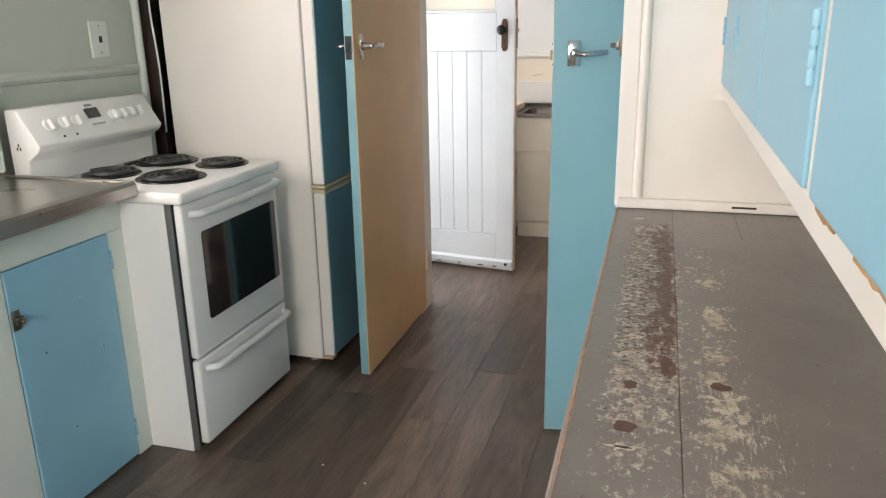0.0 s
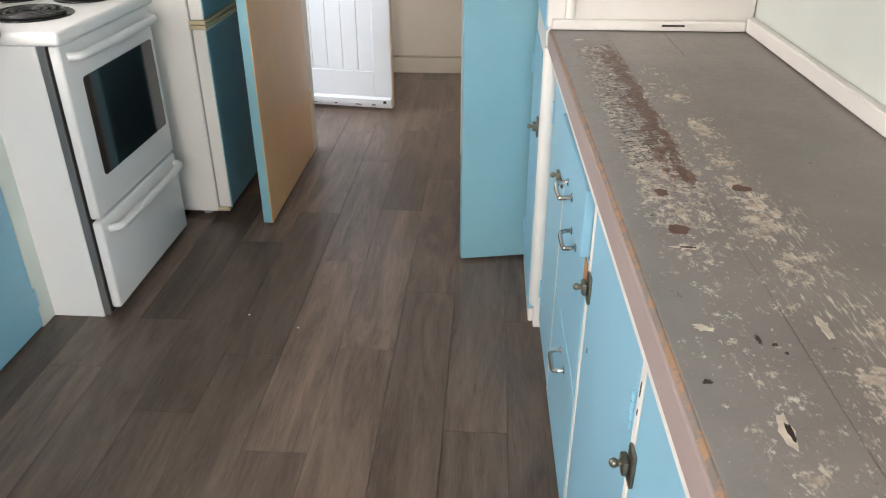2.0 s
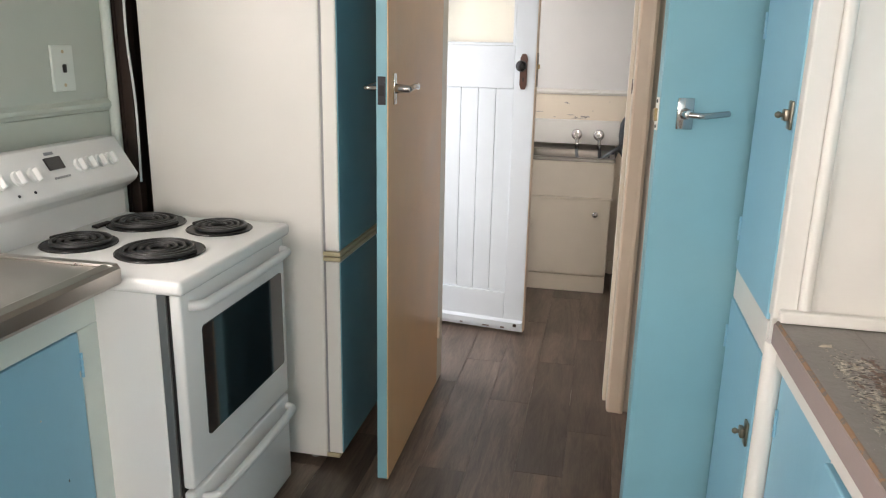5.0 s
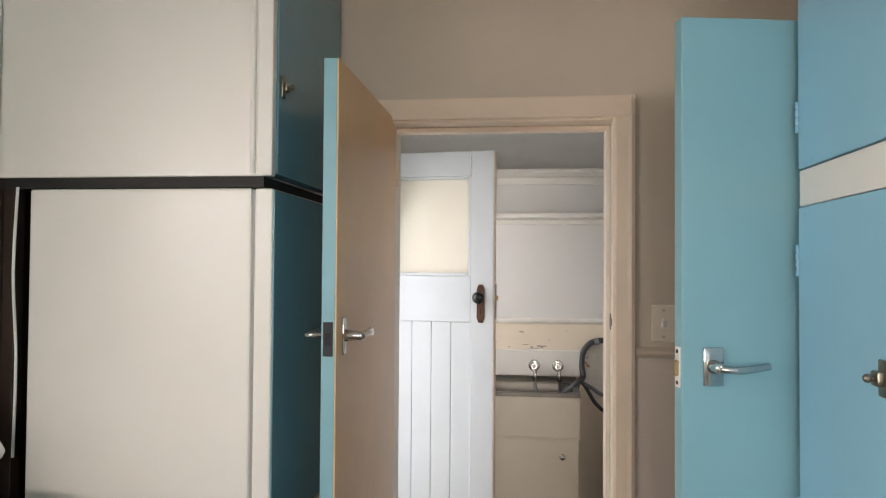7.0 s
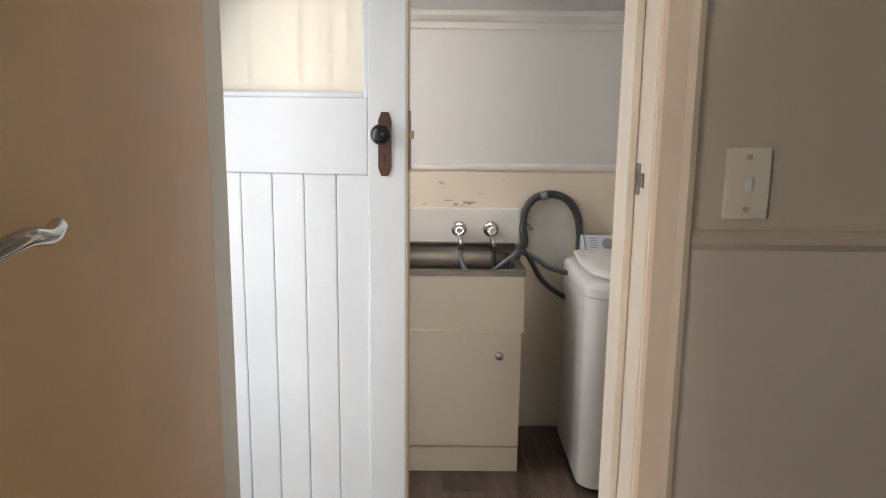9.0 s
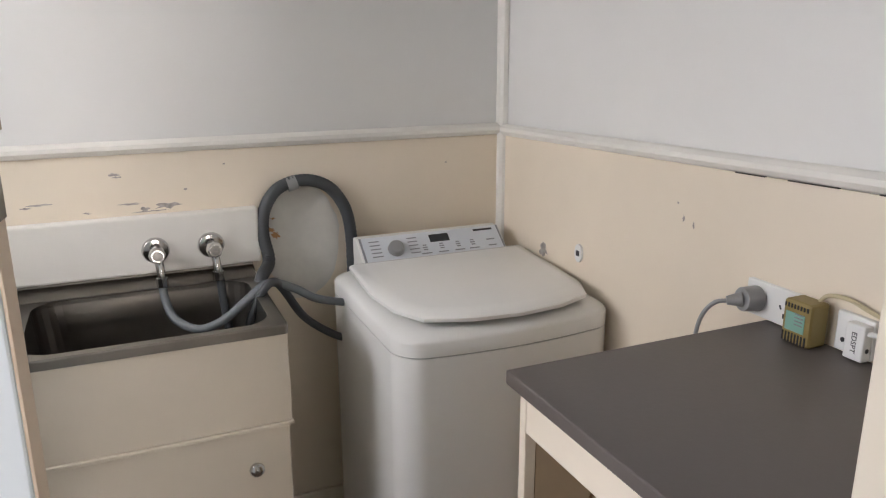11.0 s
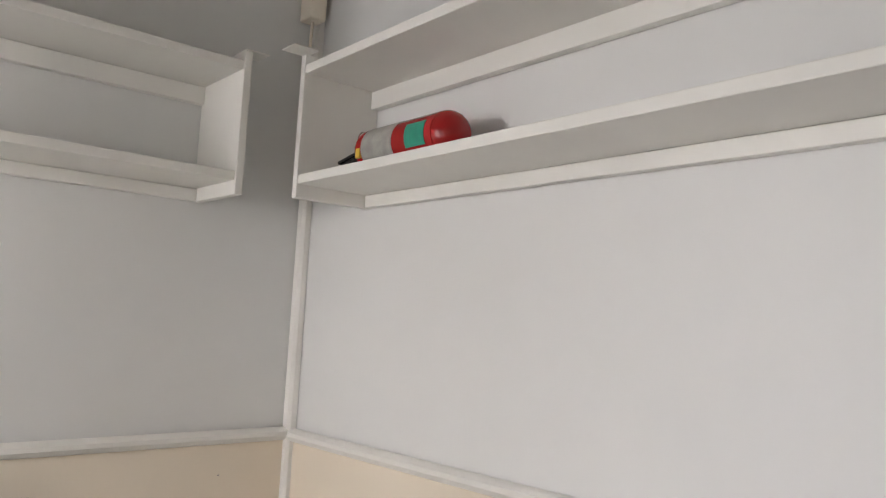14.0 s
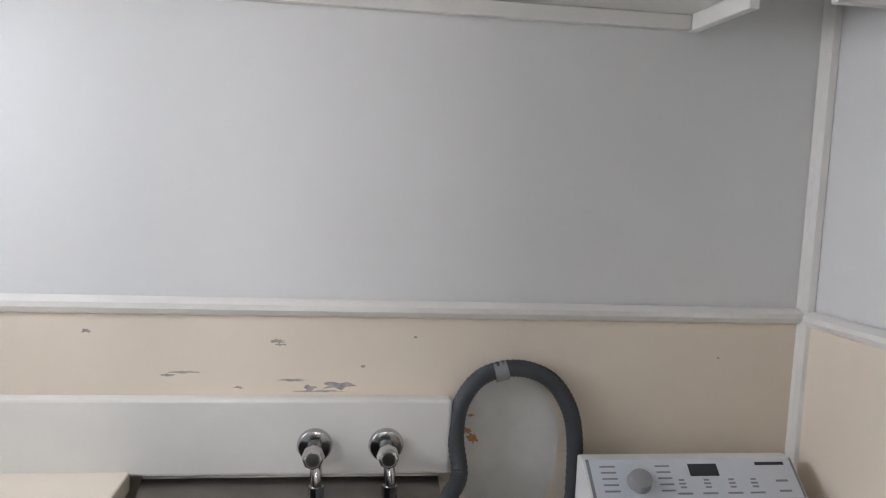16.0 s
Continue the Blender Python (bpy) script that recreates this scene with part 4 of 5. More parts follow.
nrm = Vector((0.86, 0, 0.5)).normalized()
for y in (2.235, 2.30, 2.355, 2.53, 2.575, 2.62, 2.665):
    x, z = on_guard(0.5)
    p = Vector((x, y, z))
    part("control_knob", cyl(p, p + nrm * 0.008, 0.021, 0.019, 20, 0.001), PLASTIC_WHITE, guard, "white control knob", True)
    part("grip", box(x + 0.004, x + 0.022, y - 0.0045, y + 0.0045, z - 0.012, z + 0.022, 0.003, rot=(0, -30, 0)), PLASTIC_WHITE, guard, "white knob grip", True)
x, z = on_guard(0.66)
part("clock_display", box(x - 0.004, x + 0.004, 2.415, 2.475, z - 0.018, z + 0.018, 0.001, rot=(0, -30, 0)), GLASS_BLACK, guard, "dark clock display")
for i in range(6):
    x, z = on_guard(0.33)
    part("clock_button", box(x - 0.002, x + 0.004, 2.415 + i * 0.0105, 2.421 + i * 0.0105, z - 0.003, z + 0.003, 0.001, rot=(0, -30, 0)), PLASTIC_GREY, guard)
for y in (2.27, 2.325):
    x, z = on_guard(0.14)
    part("pilot_lamp", ball((x, y, z), 0.004), INK, guard)
x, z = on_guard(0.9)
part("badge", box(x - 0.003, x + 0.003, 2.43, 2.462, z - 0.004, z + 0.004, 0.001, rot=(0, -30, 0)), GREY_INK, guard, "small grey badge")
for dz, dy in ((0.0, -0.006), (0.0, 0.006), (0.012, 0.0)):
    part("socket_slot", box(-1.325 + dy, -1.321 + dy, y0 - 0.0062, y0 - 0.0045, 0.99 + dz, 1.0 + dz, 0), INK, guard)
od = part("oven_door", box(FRONT, FRONT + 0.03, y0 + 0.006, y1 - 0.016, 0.338, 0.842, 0.008, 3), ENAMEL, stove, "white oven door", True)
part("oven_glass", prism(rounded(y0 + 0.09, y1 - 0.045, 0.445, 0.738, 0.012), FRONT + 0.0295, FRONT + 0.0325, "x"), GLASS_BLACK, od, "black oven window")


def bar(parent, z):
    x = FRONT + 0.03
    pts = [(x - 0.002, y0 + 0.045, z), (x + 0.024, y0 + 0.06, z), (x + 0.03, y0 + 0.1, z), (x + 0.034, (y0 + y1) / 2, z), (x + 0.03, y1 - 0.09, z), (x + 0.024, y1 - 0.05, z), (x - 0.002, y1 - 0.035, z)]
    part("handle", tube(pts, 0.0125, 10), PLASTIC_WHITE, parent, "white bar handle", True)


bar(od, 0.805)
dr = part("warming_drawer", box(FRONT, FRONT + 0.03, y0 + 0.006, y1 - 0.016, 0.035, 0.329, 0.008, 3), ENAMEL, stove, "white storage drawer", True)
bar(dr, 0.295)

# ---- fridge and the cupboard over it ----
fr = thing("fridge_freezer", (-1.0, 3.16, 0.0), "off-white fridge freezer with blue doors", "fridge")
part("body", box(-1.29, -0.70, 2.88, 3.44, 0.025, 1.634, 0.006), FRIDGE_WHITE, fr, "off-white fridge cabinet")
for dy in (2.93, 3.39):
    for x in (-1.25, -0.76):
        part("foot", cyl((x, dy, 0.0), (x, dy, 0.026), 0.018), PLASTIC_GREY, fr)
part("door_gasket", box(-0.70, -0.692, 2.886, 3.434, 0.04, 1.63, 0.001), PLASTIC_GREY, fr, "grey door gasket")
for z0, z1 in ((0.045, 0.728), (0.762, 1.633)):
    d = part("door", box(-0.692, -0.646, 2.88, 3.44, z0, z1, 0.005), FRIDGE_WHITE, fr, "off-white fridge door shell")
    part("door_skin", box(-0.647, -0.642, 2.884, 3.436, z0 + 0.004, z1 - 0.004, 0.002), FRIDGE_BLUE, d, "blue painted door front")
part("door_trim", box(-0.70, -0.641, 2.878, 3.44, 0.73, 0.743, 0.002), AGED, fr, "yellowed trim strip")
part("door_trim", box(-0.70, -0.641, 2.878, 3.44, 0.747, 0.76, 0.002), AGED, fr, "yellowed trim strip")
part("hinge_bracket", box(-0.708, -0.655, 2.882, 2.93, 0.026, 0.042, 0.003), AGED, fr, "yellowed hinge bracket")
# the fridge gap's shade is put in as a dark sheet and strip
structure("wall_fridge_recess", box(-1.399, -1.372, 2.885, 3.525, 0.0, 1.66, 0), DARKWOOD_GAP, "dark sheet standing in for shade behind the fridge")
structure("trim_recess_post", box(-1.399, -1.34, 2.895, 2.93, 0.0, 1.66, 0.002), DARKWOOD_GAP, "dark brown strip in the gap behind the fridge")
part("cord", tube([(-1.325, 2.882, 0.95), (-1.32, 2.88, 1.2), (-1.332, 2.88, 1.42), (-1.327, 2.884, 1.64)], 0.004, 8), PLASTIC_WHITE, fr, "white power cord", True)
oc = thing("overhead_cupboard", (-1.05, 3.2, 1.664), "off-white cupboard with dark blue door above the fridge", "cupboard")
part("body", box(-1.398, -0.686, 2.88, 3.525, 1.664, 2.416, 0.003), FRIDGE_WHITE, oc)
part("shadow_strip", box(-1.396, -0.672, 2.886, 3.52, 1.6365, 1.6635, 0), BLACK, oc, "black gap strip under the cupboard")
part("frame", box(-0.686, -0.648, 2.876, 2.905, 1.664, 2.416, 0.003), WHITE, oc, "white face frame")
part("cover_batten", cyl((-0.698, 2.878, 1.67), (-0.698, 2.878, 2.41), 0.007, seg=10), FRIDGE_WHITE, oc, smooth=True)
d = part("door", box(-0.686, -0.644, 2.907, 3.50, 1.672, 2.33, 0.003), FRIDGE_BLUE, oc, "dark blue cupboard door")
turn_latch(d, -0.644, 2.935, 1.895, 1)
part("frame", box(-0.686, -0.648, 2.907, 3.52, 2.332, 2.416, 0.003), HWALL, oc)


# ---- switches ----
def switch_plate(name, label, at, turn, tall, wide, dark):
    s = thing(name, at, label, "switch", turn=turn or 360)
    part("plate", box(-wide / 2, wide / 2, -0.009, 0, -tall / 2, tall / 2, 0.003), CREAM if not dark else MINT, s)
    part("rocker", box(-0.006, 0.006, -0.016, -0.008, -0.012, 0.012, 0.003), PLASTIC_WHITE if not dark else KNOB_BLACK, s, "switch rocker")
    for z in (-tall * 0.36, tall * 0.36):
        part("screw", cyl((0, -0.0105, z), (0, -0.008, z), 0.005, seg=10), AGED, s)
    return s


switch_plate("light_switch", "cream light switch plate with white rocker on the hall wall", (0.394, 3.529, 1.271), 0, 0.115, 0.072, False)
switch_plate("stove_switch", "cream wall switch plate with black rocker above the stove", (-1.399, 2.655, 1.315), 90, 0.13, 0.09, True)

# ---- laundry ----
tub = thing("laundry_tub", (-0.03, 5.2, 0.0), "stainless steel laundry tub in a cream cupboard", "laundry tub")
TZ = 0.80
part("carcass", box(-0.31, 0.224, 5.03, 5.448, 0.10, 0.55, 0.002), CREAM, tub, "cream painted tub cupboard")
part("toe_board", box(-0.30, 0.222, 5.02, 5.44, 0.0, 0.099, 0.002), CREAM, tub)
part("apron", box(-0.312, 0.228, 5.004, 5.016, 0.572, 0.777, 0.002), CREAM, tub, "cream painted apron panel")
td = part("door", box(-0.285, 0.220, 5.004, 5.029, 0.112, 0.562, 0.003), CREAM, tub, "cream painted cupboard door")
part("door_lip", box(-0.31, 0.231, 4.999, 5.03, 0.563, 0.571, 0.002), CREAM, tub, "chipped cream ledge")
part("knob", join(cyl((0.14, 5.01, 0.478), (0.14, 4.992, 0.478), 0.007), ball((0.14, 4.984, 0.478), 0.017, (1, 0.7, 1))), CHROME, td, "round chrome knob", True)
rim = bmesh.new()
outer, inner, low = rounded(-0.318, 0.231, 5.0, 5.45, 0.012), rounded(-0.285, 0.20, 5.026, 5.37, 0.06), rounded(-0.265, 0.19, 5.04, 5.355, 0.06)
rings = [[(a, c, 0.778) for a, c in outer], [(a, c, TZ - 0.004) for a, c in outer], [(a * 0.992, 5.225 + (c - 5.225) * 0.992, TZ) for a, c in outer], [(a, c, TZ - 0.001) for a, c in inner], [(a, c, TZ - 0.012) for a, c in inner], [(a, c, 0.58) for a, c in low], [(-0.03 + (a + 0.03) * 0.85, 5.21 + (c - 5.21) * 0.85, 0.56) for a, c in low]]
vr = [[rim.verts.new(p) for p in r] for r in rings]
for q, s in zip(vr, vr[1:]):
    for k in range(len(q)):
        rim.faces.new((q[k], q[(k + 1) % len(q)], s[(k + 1) % len(q)], s[k]))
rim.faces.new(vr[-1])
part("bowl", rim, STEEL_DARK, tub, "stained stainless steel bowl", False)
part("side", box(0.208, 0.224, 5.017, 5.448, 0.551, 0.777, 0.001), CREAM, tub)
part("side", box(-0.31, -0.294, 5.017, 5.448, 0.551, 0.777, 0.001), CREAM, tub)
part("waste", cyl((-0.03, 5.21, 0.56), (-0.03, 5.21, 0.563), 0.03), LATCH, tub)
part("splash_ledge", prism([(5.375, TZ), (5.43, TZ + 0.018), (5.44, TZ + 0.045), (5.448, TZ + 0.045), (5.448, TZ)], -0.318, 0.231, "x"), STEEL_DARK, tub, "steel back ledge")
single("splashback", box(-0.99, 0.252, 5.418, 5.452, 0.826, 0.972, 0.006), WHITE, "white painted timber splashback board above the tub", "splashback", "")
board = thing("side_board", (-0.66, 5.2, 0.0), "cream painted ledge board beside the tub", "ledge")
part("top", box(-0.992, -0.335, 5.02, 5.417, 0.80, 0.838, 0.004), CREAM, board)
part("support", box(-0.98, -0.345, 5.04, 5.41, 0.0, 0.799, 0.002), CREAM, board)


def tap(x, label):
    t = thing("tap", (x, 5.418, 0.88), label, "tap", "taps over the tub")
    part("flange", cyl((x, 5.418, 0.885), (x, 5.408, 0.885), 0.034, 0.03, 24, 0.002), CHROME, t, smooth=True)
    part("body", cyl((x, 5.41, 0.885), (x, 5.355, 0.885), 0.014, 0.012, 16), CHROME, t, smooth=True)
    part("handle", join(cyl((x, 5.356, 0.888), (x, 5.328, 0.892), 0.021, 0.018, 8, 0.003), cyl((x, 5.328, 0.892), (x, 5.325, 0.892), 0.012)), CHROME, t, "chrome tap handle", False)
    part("spout", tube([(x, 5.385, 0.88), (x + 0.004, 5.372, 0.86), (x + 0.006, 5.366, 0.835), (x + 0.006, 5.366, 0.815)], 0.0105, 10), CHROME, t, smooth=True)
    part("hose_nut", cyl((x + 0.006, 5.366, 0.828), (x + 0.006, 5.366, 0.806), 0.014, seg=8), CHROME, t)
    return t


tap(-0.005, "chrome laundry tap with inlet hose fitted")
tap(0.128, "chrome laundry tap with inlet hose fitted")
single("inlet_hose", tube([(0.001, 5.366, 0.81), (0.003, 5.355, 0.775), (0.02, 5.31, 0.735), (0.07, 5.26, 0.72), (0.125, 5.235, 0.745), (0.18, 5.225, 0.79), (0.235, 5.235, 0.822), (0.30, 5.25, 0.795), (0.36, 5.265, 0.755), (0.455, 5.28, 0.725)], 0.0105, 10), HOSE_LIGHT, "grey rubber inlet hose from tap to washing machine", "hose", smooth=True)
single("inlet_hose", tube([(0.138, 5.366, 0.81), (0.142, 5.36, 0.74), (0.15, 5.34, 0.66), (0.165, 5.30, 0.635), (0.175, 5.27, 0.66), (0.185, 5.235, 0.73), (0.21, 5.215, 0.80), (0.24, 5.22, 0.828), (0.27, 5.25, 0.80), (0.33, 5.30, 0.70), (0.40, 5.31, 0.64), (0.458, 5.31, 0.61)], 0.0105, 10), HOSE, "dark grey rubber inlet hose from tap to washing machine", "hose", smooth=True)
dh = thing("drain_hose", (0.37, 5.41, 0.6), "dark grey ribbed drain hose looped up the wall", "hose")
part("hose", tube([(0.20, 5.29, 0.60), (0.205, 5.30, 0.70), (0.235, 5.34, 0.80), (0.268, 5.40, 0.83), (0.262, 5.425, 0.90), (0.272, 5.43, 0.965), (0.31, 5.43, 1.015), (0.375, 5.43, 1.032), (0.44, 5.43, 1.012), (0.482, 5.43, 0.96), (0.50, 5.43, 0.895), (0.504, 5.43, 0.80), (0.504, 5.432, 0.65)], 0.0165, 12, steps=14, ripple=0.045), HOSE, dh, smooth=True)
part("clip", cyl((0.333, 5.43, 1.022), (0.358, 5.43, 1.029), 0.0195, seg=14), PLASTIC_GREY, dh, "pale grey hose clip", True)

def bowed(x0, x1, y0, y1, r, bulge, n=8):
    """A rounded rectangle whose front side (low y) swells outward."""
    pts = rounded(x0, x1, y0, y1, r, n)
    front = [(x0 + r + (x1 - x0 - 2 * r) * k / 10, y0) for k in range(1, 10)]
    pts = pts[:3 * (n + 1)] + front + pts[3 * (n + 1):]
    mid, half = (x0 + x1) / 2, (x1 - x0) / 2
    return [(a, c - bulge * (1 - ((a - mid) / half) ** 2) * max(0.0, min(1.0, (y0 + 2 * r - c) / (2 * r)))) for a, c in pts]


wm = thing("washing_machine", (0.715, 5.16, 0.0), "white top-loading washing machine with closed lid", "washing machine")
x0, x1, ya, yb = 0.43, 0.979, 4.86, 5.41
part("cabinet", prism(bowed(x0, x1, ya, yb, 0.06, 0.028), 0.02, 0.731, "z"), ENAMEL, wm, "white washing machine cabinet", True)
bm = bmesh.new()
rings = [(0.0, 0.734), (0.0, 0.764), (0.004, 0.771), (0.011, 0.776), (0.022, 0.781), (0.04, 0.783)]
vr = [[bm.verts.new((a, c, z)) for a, c in bowed(x0 + d, x1 - d, ya + d, yb - d, 0.06, 0.028)] for d, z in rings]
for q, s in zip(vr, vr[1:]):
    for k in range(len(q)):
        bm.faces.new((q[k], q[(k + 1) % len(q)], s[(k + 1) % len(q)], s[k]))
bm.faces.new(vr[0]), bm.faces.new(vr[-1])
part("seam", prism(bowed(x0 + 0.004, x1 - 0.004, ya + 0.004, yb - 0.004, 0.056, 0.028), 0.7305, 0.7345, "z"), GREY_INK, wm, "dark seam under the top cover")
part("top_cover", bm, ENAMEL, wm, "white top cover", True)
lid = bmesh.new()
lidx = [(0.456, 5.30), (0.448, 5.10), (0.462, 4.97), (0.50, 4.892), (0.60, 4.855), (0.713, 4.842), (0.826, 4.855), (0.916, 4.892), (0.951, 4.97), (0.966, 5.10), (0.962, 5.30)]
lr = []
for d, z in ((0.012, 0.783), (0.0, 0.789), (0.0, 0.797), (0.008, 0.804), (0.035, 0.809)):
    lr.append([lid.verts.new((0.715 + (a - 0.715) * (1 - d / 0.25), 5.1 + (c - 5.1) * (1 - d / 0.2), z + (0.012 if c > 5.2 else 0.0) + 0.009)) for a, c in lidx])
for q, s in zip(lr, lr[1:]):
    for k in range(len(q)):
        lid.faces.new((q[k], q[(k + 1) % len(q)], s[(k + 1) % len(q)], s[k]))
lid.faces.new(lr[0]), lid.faces.new(lr[-1])
part("lid", lid, ENAMEL, wm, "white closed lid with a rounded front", True)
con = part("console", prism([(5.305, 0.79), (5.31, 0.813), (5.376, 0.868), (5.408, 0.868), (5.408, 0.77), (5.305, 0.77)], 0.50, 0.93, "x", 0.004), ENAMEL, wm, "white control console")
part("control_panel", prism([(5.3115, 0.8145), (5.3755, 0.8675), (5.3742, 0.8691), (5.3102, 0.8161)], 0.512, 0.92, "x"), PANEL_GREY, con, "pale grey printed control panel")


part("panel_border", prism([(5.3107, 0.8135), (5.3768, 0.8682), (5.3757, 0.8688), (5.3098, 0.8142)], 0.506, 0.926, "x"), GREY_INK, con, "dark panel border")


def panel_box(xa, xb, f0, f1, up, mat, name, label=""):
    """A thin piece on the sloping control panel; f0 to f1 run up the slope."""
    def q(f, d):
        return (5.3102 + 0.064 * f - 0.636 * d, 0.8161 + 0.053 * f + 0.772 * d)
    return part(name, prism([q(f0, 0.0002), q(f1, 0.0002), q(f1, up), q(f0, up)], xa, xb, "x"), mat, con, label)


panel_box(0.706, 0.764, 0.56, 0.86, 0.002, GLASS_BLACK, "display", "black digital display")
c = Vector((0.60, 5.3102 + 0.064 * 0.42, 0.8161 + 0.053 * 0.42))
u = Vector((0, -0.636, 0.772))
part("dial", cyl(c, c + u * 0.02, 0.024, 0.02, 24, 0.003), PLASTIC_GREY, con, "grey program dial", True)
for i, f in enumerate((0.2, 0.35, 0.5, 0.65, 0.8)):
    panel_box(0.53, 0.56, f, f + 0.04, 0.0006, GREY_INK, "print_bar")
    panel_box(0.64, 0.668, f, f + 0.04, 0.0006, GREY_INK, "print_bar")
for xx in (0.685, 0.735, 0.785, 0.83):
    for f, w in ((0.12, 0.03), (0.27, 0.012), (0.36, 0.014), (0.45, 0.011)):
        panel_box(xx - w / 2, xx + w / 2, f, f + 0.045, 0.0006, GREY_INK, "print_bar")
panel_box(0.845, 0.905, 0.82, 0.9, 0.0006, INK, "badge", "dark badge")
panel_box(0.875, 0.90, 0.15, 0.2, 0.0006, GREY_INK, "print_bar")
panel_box(0.875, 0.90, 0.4, 0.45, 0.0006, GREY_INK, "print_bar")
for x in (0.51, 0.92):
    for y in (4.96, 5.36):
        part("foot", cyl((x, y, 0.0), (x, y, 0.022), 0.02), PLASTIC_GREY, wm)

lb = thing("laundry_bench", (0.72, 4.05, 0.0), "cream open bench with taupe painted top", "bench")
part("top", box(0.445, 0.981, 3.695, 4.422, 0.87, 0.894, 0.003), BENCH_GREY, lb, "taupe painted bench top")
part("apron", box(0.462, 0.48, 3.695, 4.385, 0.80, 0.8695, 0.002), CREAM, lb)
part("leg", box(0.462, 0.482, 4.386, 4.405, 0.0, 0.8695, 0.002), CREAM, lb)
part("end_panel", box(0.4825, 0.98, 4.387, 4.403, 0.0, 0.8695, 0.001), RUSTY, lb, "water-stained end panel")
part("shelf", box(0.47, 0.979, 3.7, 4.386, 0.47, 0.49, 0.002), RUSTY, lb, "rust-stained shelf board")
part("back_panel", box(0.965, 0.9815, 3.7, 4.386, 0.49, 0.8695, 0), RUSTY, lb, "stained back panel")
part("leg", box(0.462, 0.482, 3.696, 3.716, 0.0, 0.7995, 0.002), CREAM, lb)


def socket(name, label, y0, y1):
    s = thing(name, (0.983, (y0 + y1) / 2, 0.895), label, "power point", "power points over the bench")
    part("plate", box(0.970, 0.9825, y0, y1, 0.897, 0.963, 0.003), PLASTIC_WHITE, s)
    return s


s1 = socket("power_point", "white double power point above the bench", 4.345, 4.465)
for dy, dz, tilt in ((-0.008, 0.0, 25), (0.008, 0.0, -25), (0.0, -0.014, 0)):
    part("slot", box(0.9685, 0.9702, 4.378 + dy - 0.0012, 4.378 + dy + 0.0012, 0.93 + dz - 0.004, 0.93 + dz + 0.004, 0, rot=(tilt, 0, 0)), INK, s1)
s2 = socket("power_point", "white power point with printed adapter box above the bench", 4.208, 4.275)
part("adapter_box", box(0.95, 0.9698, 4.209, 4.243, 0.898, 0.957, 0.003), PLASTIC_WHITE, s2, "white printed adapter box")
part("indicator", cyl((0.9695, 4.259, 0.917), (0.9685, 4.259, 0.917), 0.004), INK, s2)
part("adapter_hole", cyl((0.96, 4.2092, 0.917), (0.96, 4.2085, 0.917), 0.004, seg=10), INK, s2)
part("cord", tube([(0.96, 4.21, 0.945), (0.96, 4.185, 0.946), (0.962, 4.11, 0.935), (0.966, 4.0, 0.91), (0.965, 3.85, 0.9), (0.965, 3.7, 0.9)], 0.0042, 8), PLASTIC_WHITE, s2, "white cord", True)
cu = bpy.data.curves.new("print", "FONT")
cu.body, cu.size, cu.align_x, cu.align_y, cu.extrude = "EDSPT", 0.0125, "CENTER", "CENTER", 0.0002
tx = new("printed_letters", cu)
tx.parent = s2
tx.matrix_basis = Matrix.Translation(Vector((0.9495, 4.226, 0.9275)) - ORIGIN[s2.name]) @ pose(0, 0, 0, 90, 0, -90) @ pose(0, 0, 0, 0, 0, -90)
tx.data.materials.append(INK)
plug = thing("power_plug", (0.95, 4.437, 0.935), "grey power plug with cord in the power point", "plug")
part("body", join(cyl((0.9695, 4.437, 0.931), (0.935, 4.442, 0.932), 0.024, 0.022, 20, 0.003), cyl((0.936, 4.442, 0.932), (0.915, 4.457, 0.928), 0.014, 0.008, 14)), PLASTIC_GREY, plug, smooth=True)
part("cord", tube([(0.917, 4.455, 0.928), (0.90, 4.47, 0.922), (0.89, 4.487, 0.895), (0.89, 4.50, 0.85), (0.90, 4.52, 0.75)], 0.004, 8), PLASTIC_GREY, plug, smooth=True)
tr = thing("transformer", (0.95, 4.318, 0.894), "olive yellow plug-in transformer standing on the bench", "transformer")
part("case", box(0.924, 0.968, 4.286, 4.341, 0.895, 0.970, 0.006), OLIVE, tr, "olive yellow plastic case")
part("label_plate", box(0.9225, 0.9242, 4.296, 4.333, 0.918, 0.95, 0.0004), TEAL_LABEL, tr, "pale teal printed label")
for i in range(4):
    part("print_bar", box(0.9218, 0.9226, 4.299, 4.315, 0.93 + i * 0.006, 0.932 + i * 0.006, 0), GREY_INK, tr)
for i in range(8):
    part("vent_slot", box(0.9228, 0.9245, 4.291 + i * 0.0062, 4.2936 + i * 0.0062, 0.898, 0.914, 0), INK, tr)
    part("vent_slot", box(0.9228, 0.9245, 4.291 + i * 0.0062, 4.2936 + i * 0.0062, 0.957, 0.964, 0), INK, tr)
single("low_voltage_cord", tube([(0.958, 4.302, 0.966), (0.962, 4.29, 0.982), (0.968, 4.255, 0.985), (0.972, 4.20, 0.972), (0.974, 4.05, 0.952), (0.976, 3.85, 0.935), (0.976, 3.70, 0.93)], 0.0038, 8), AGED, "cream low-voltage cord clipped along the wall", "cord", smooth=True)
wo = thing("wall_outlet", (0.982, 5.025, 0.865), "small round white wall outlet with dark socket", "outlet")
part("plate", prism([(5.025 + 0.016 * math.cos(k * 0.3927), 0.865 + 0.024 * math.sin(k * 0.3927)) for k in range(16)], 0.976, 0.9825, "x", 0.001), PLASTIC_WHITE, wo)
part("jack", box(0.9745, 0.9765, 5.018, 5.032, 0.858, 0.872, 0.001), INK, wo)


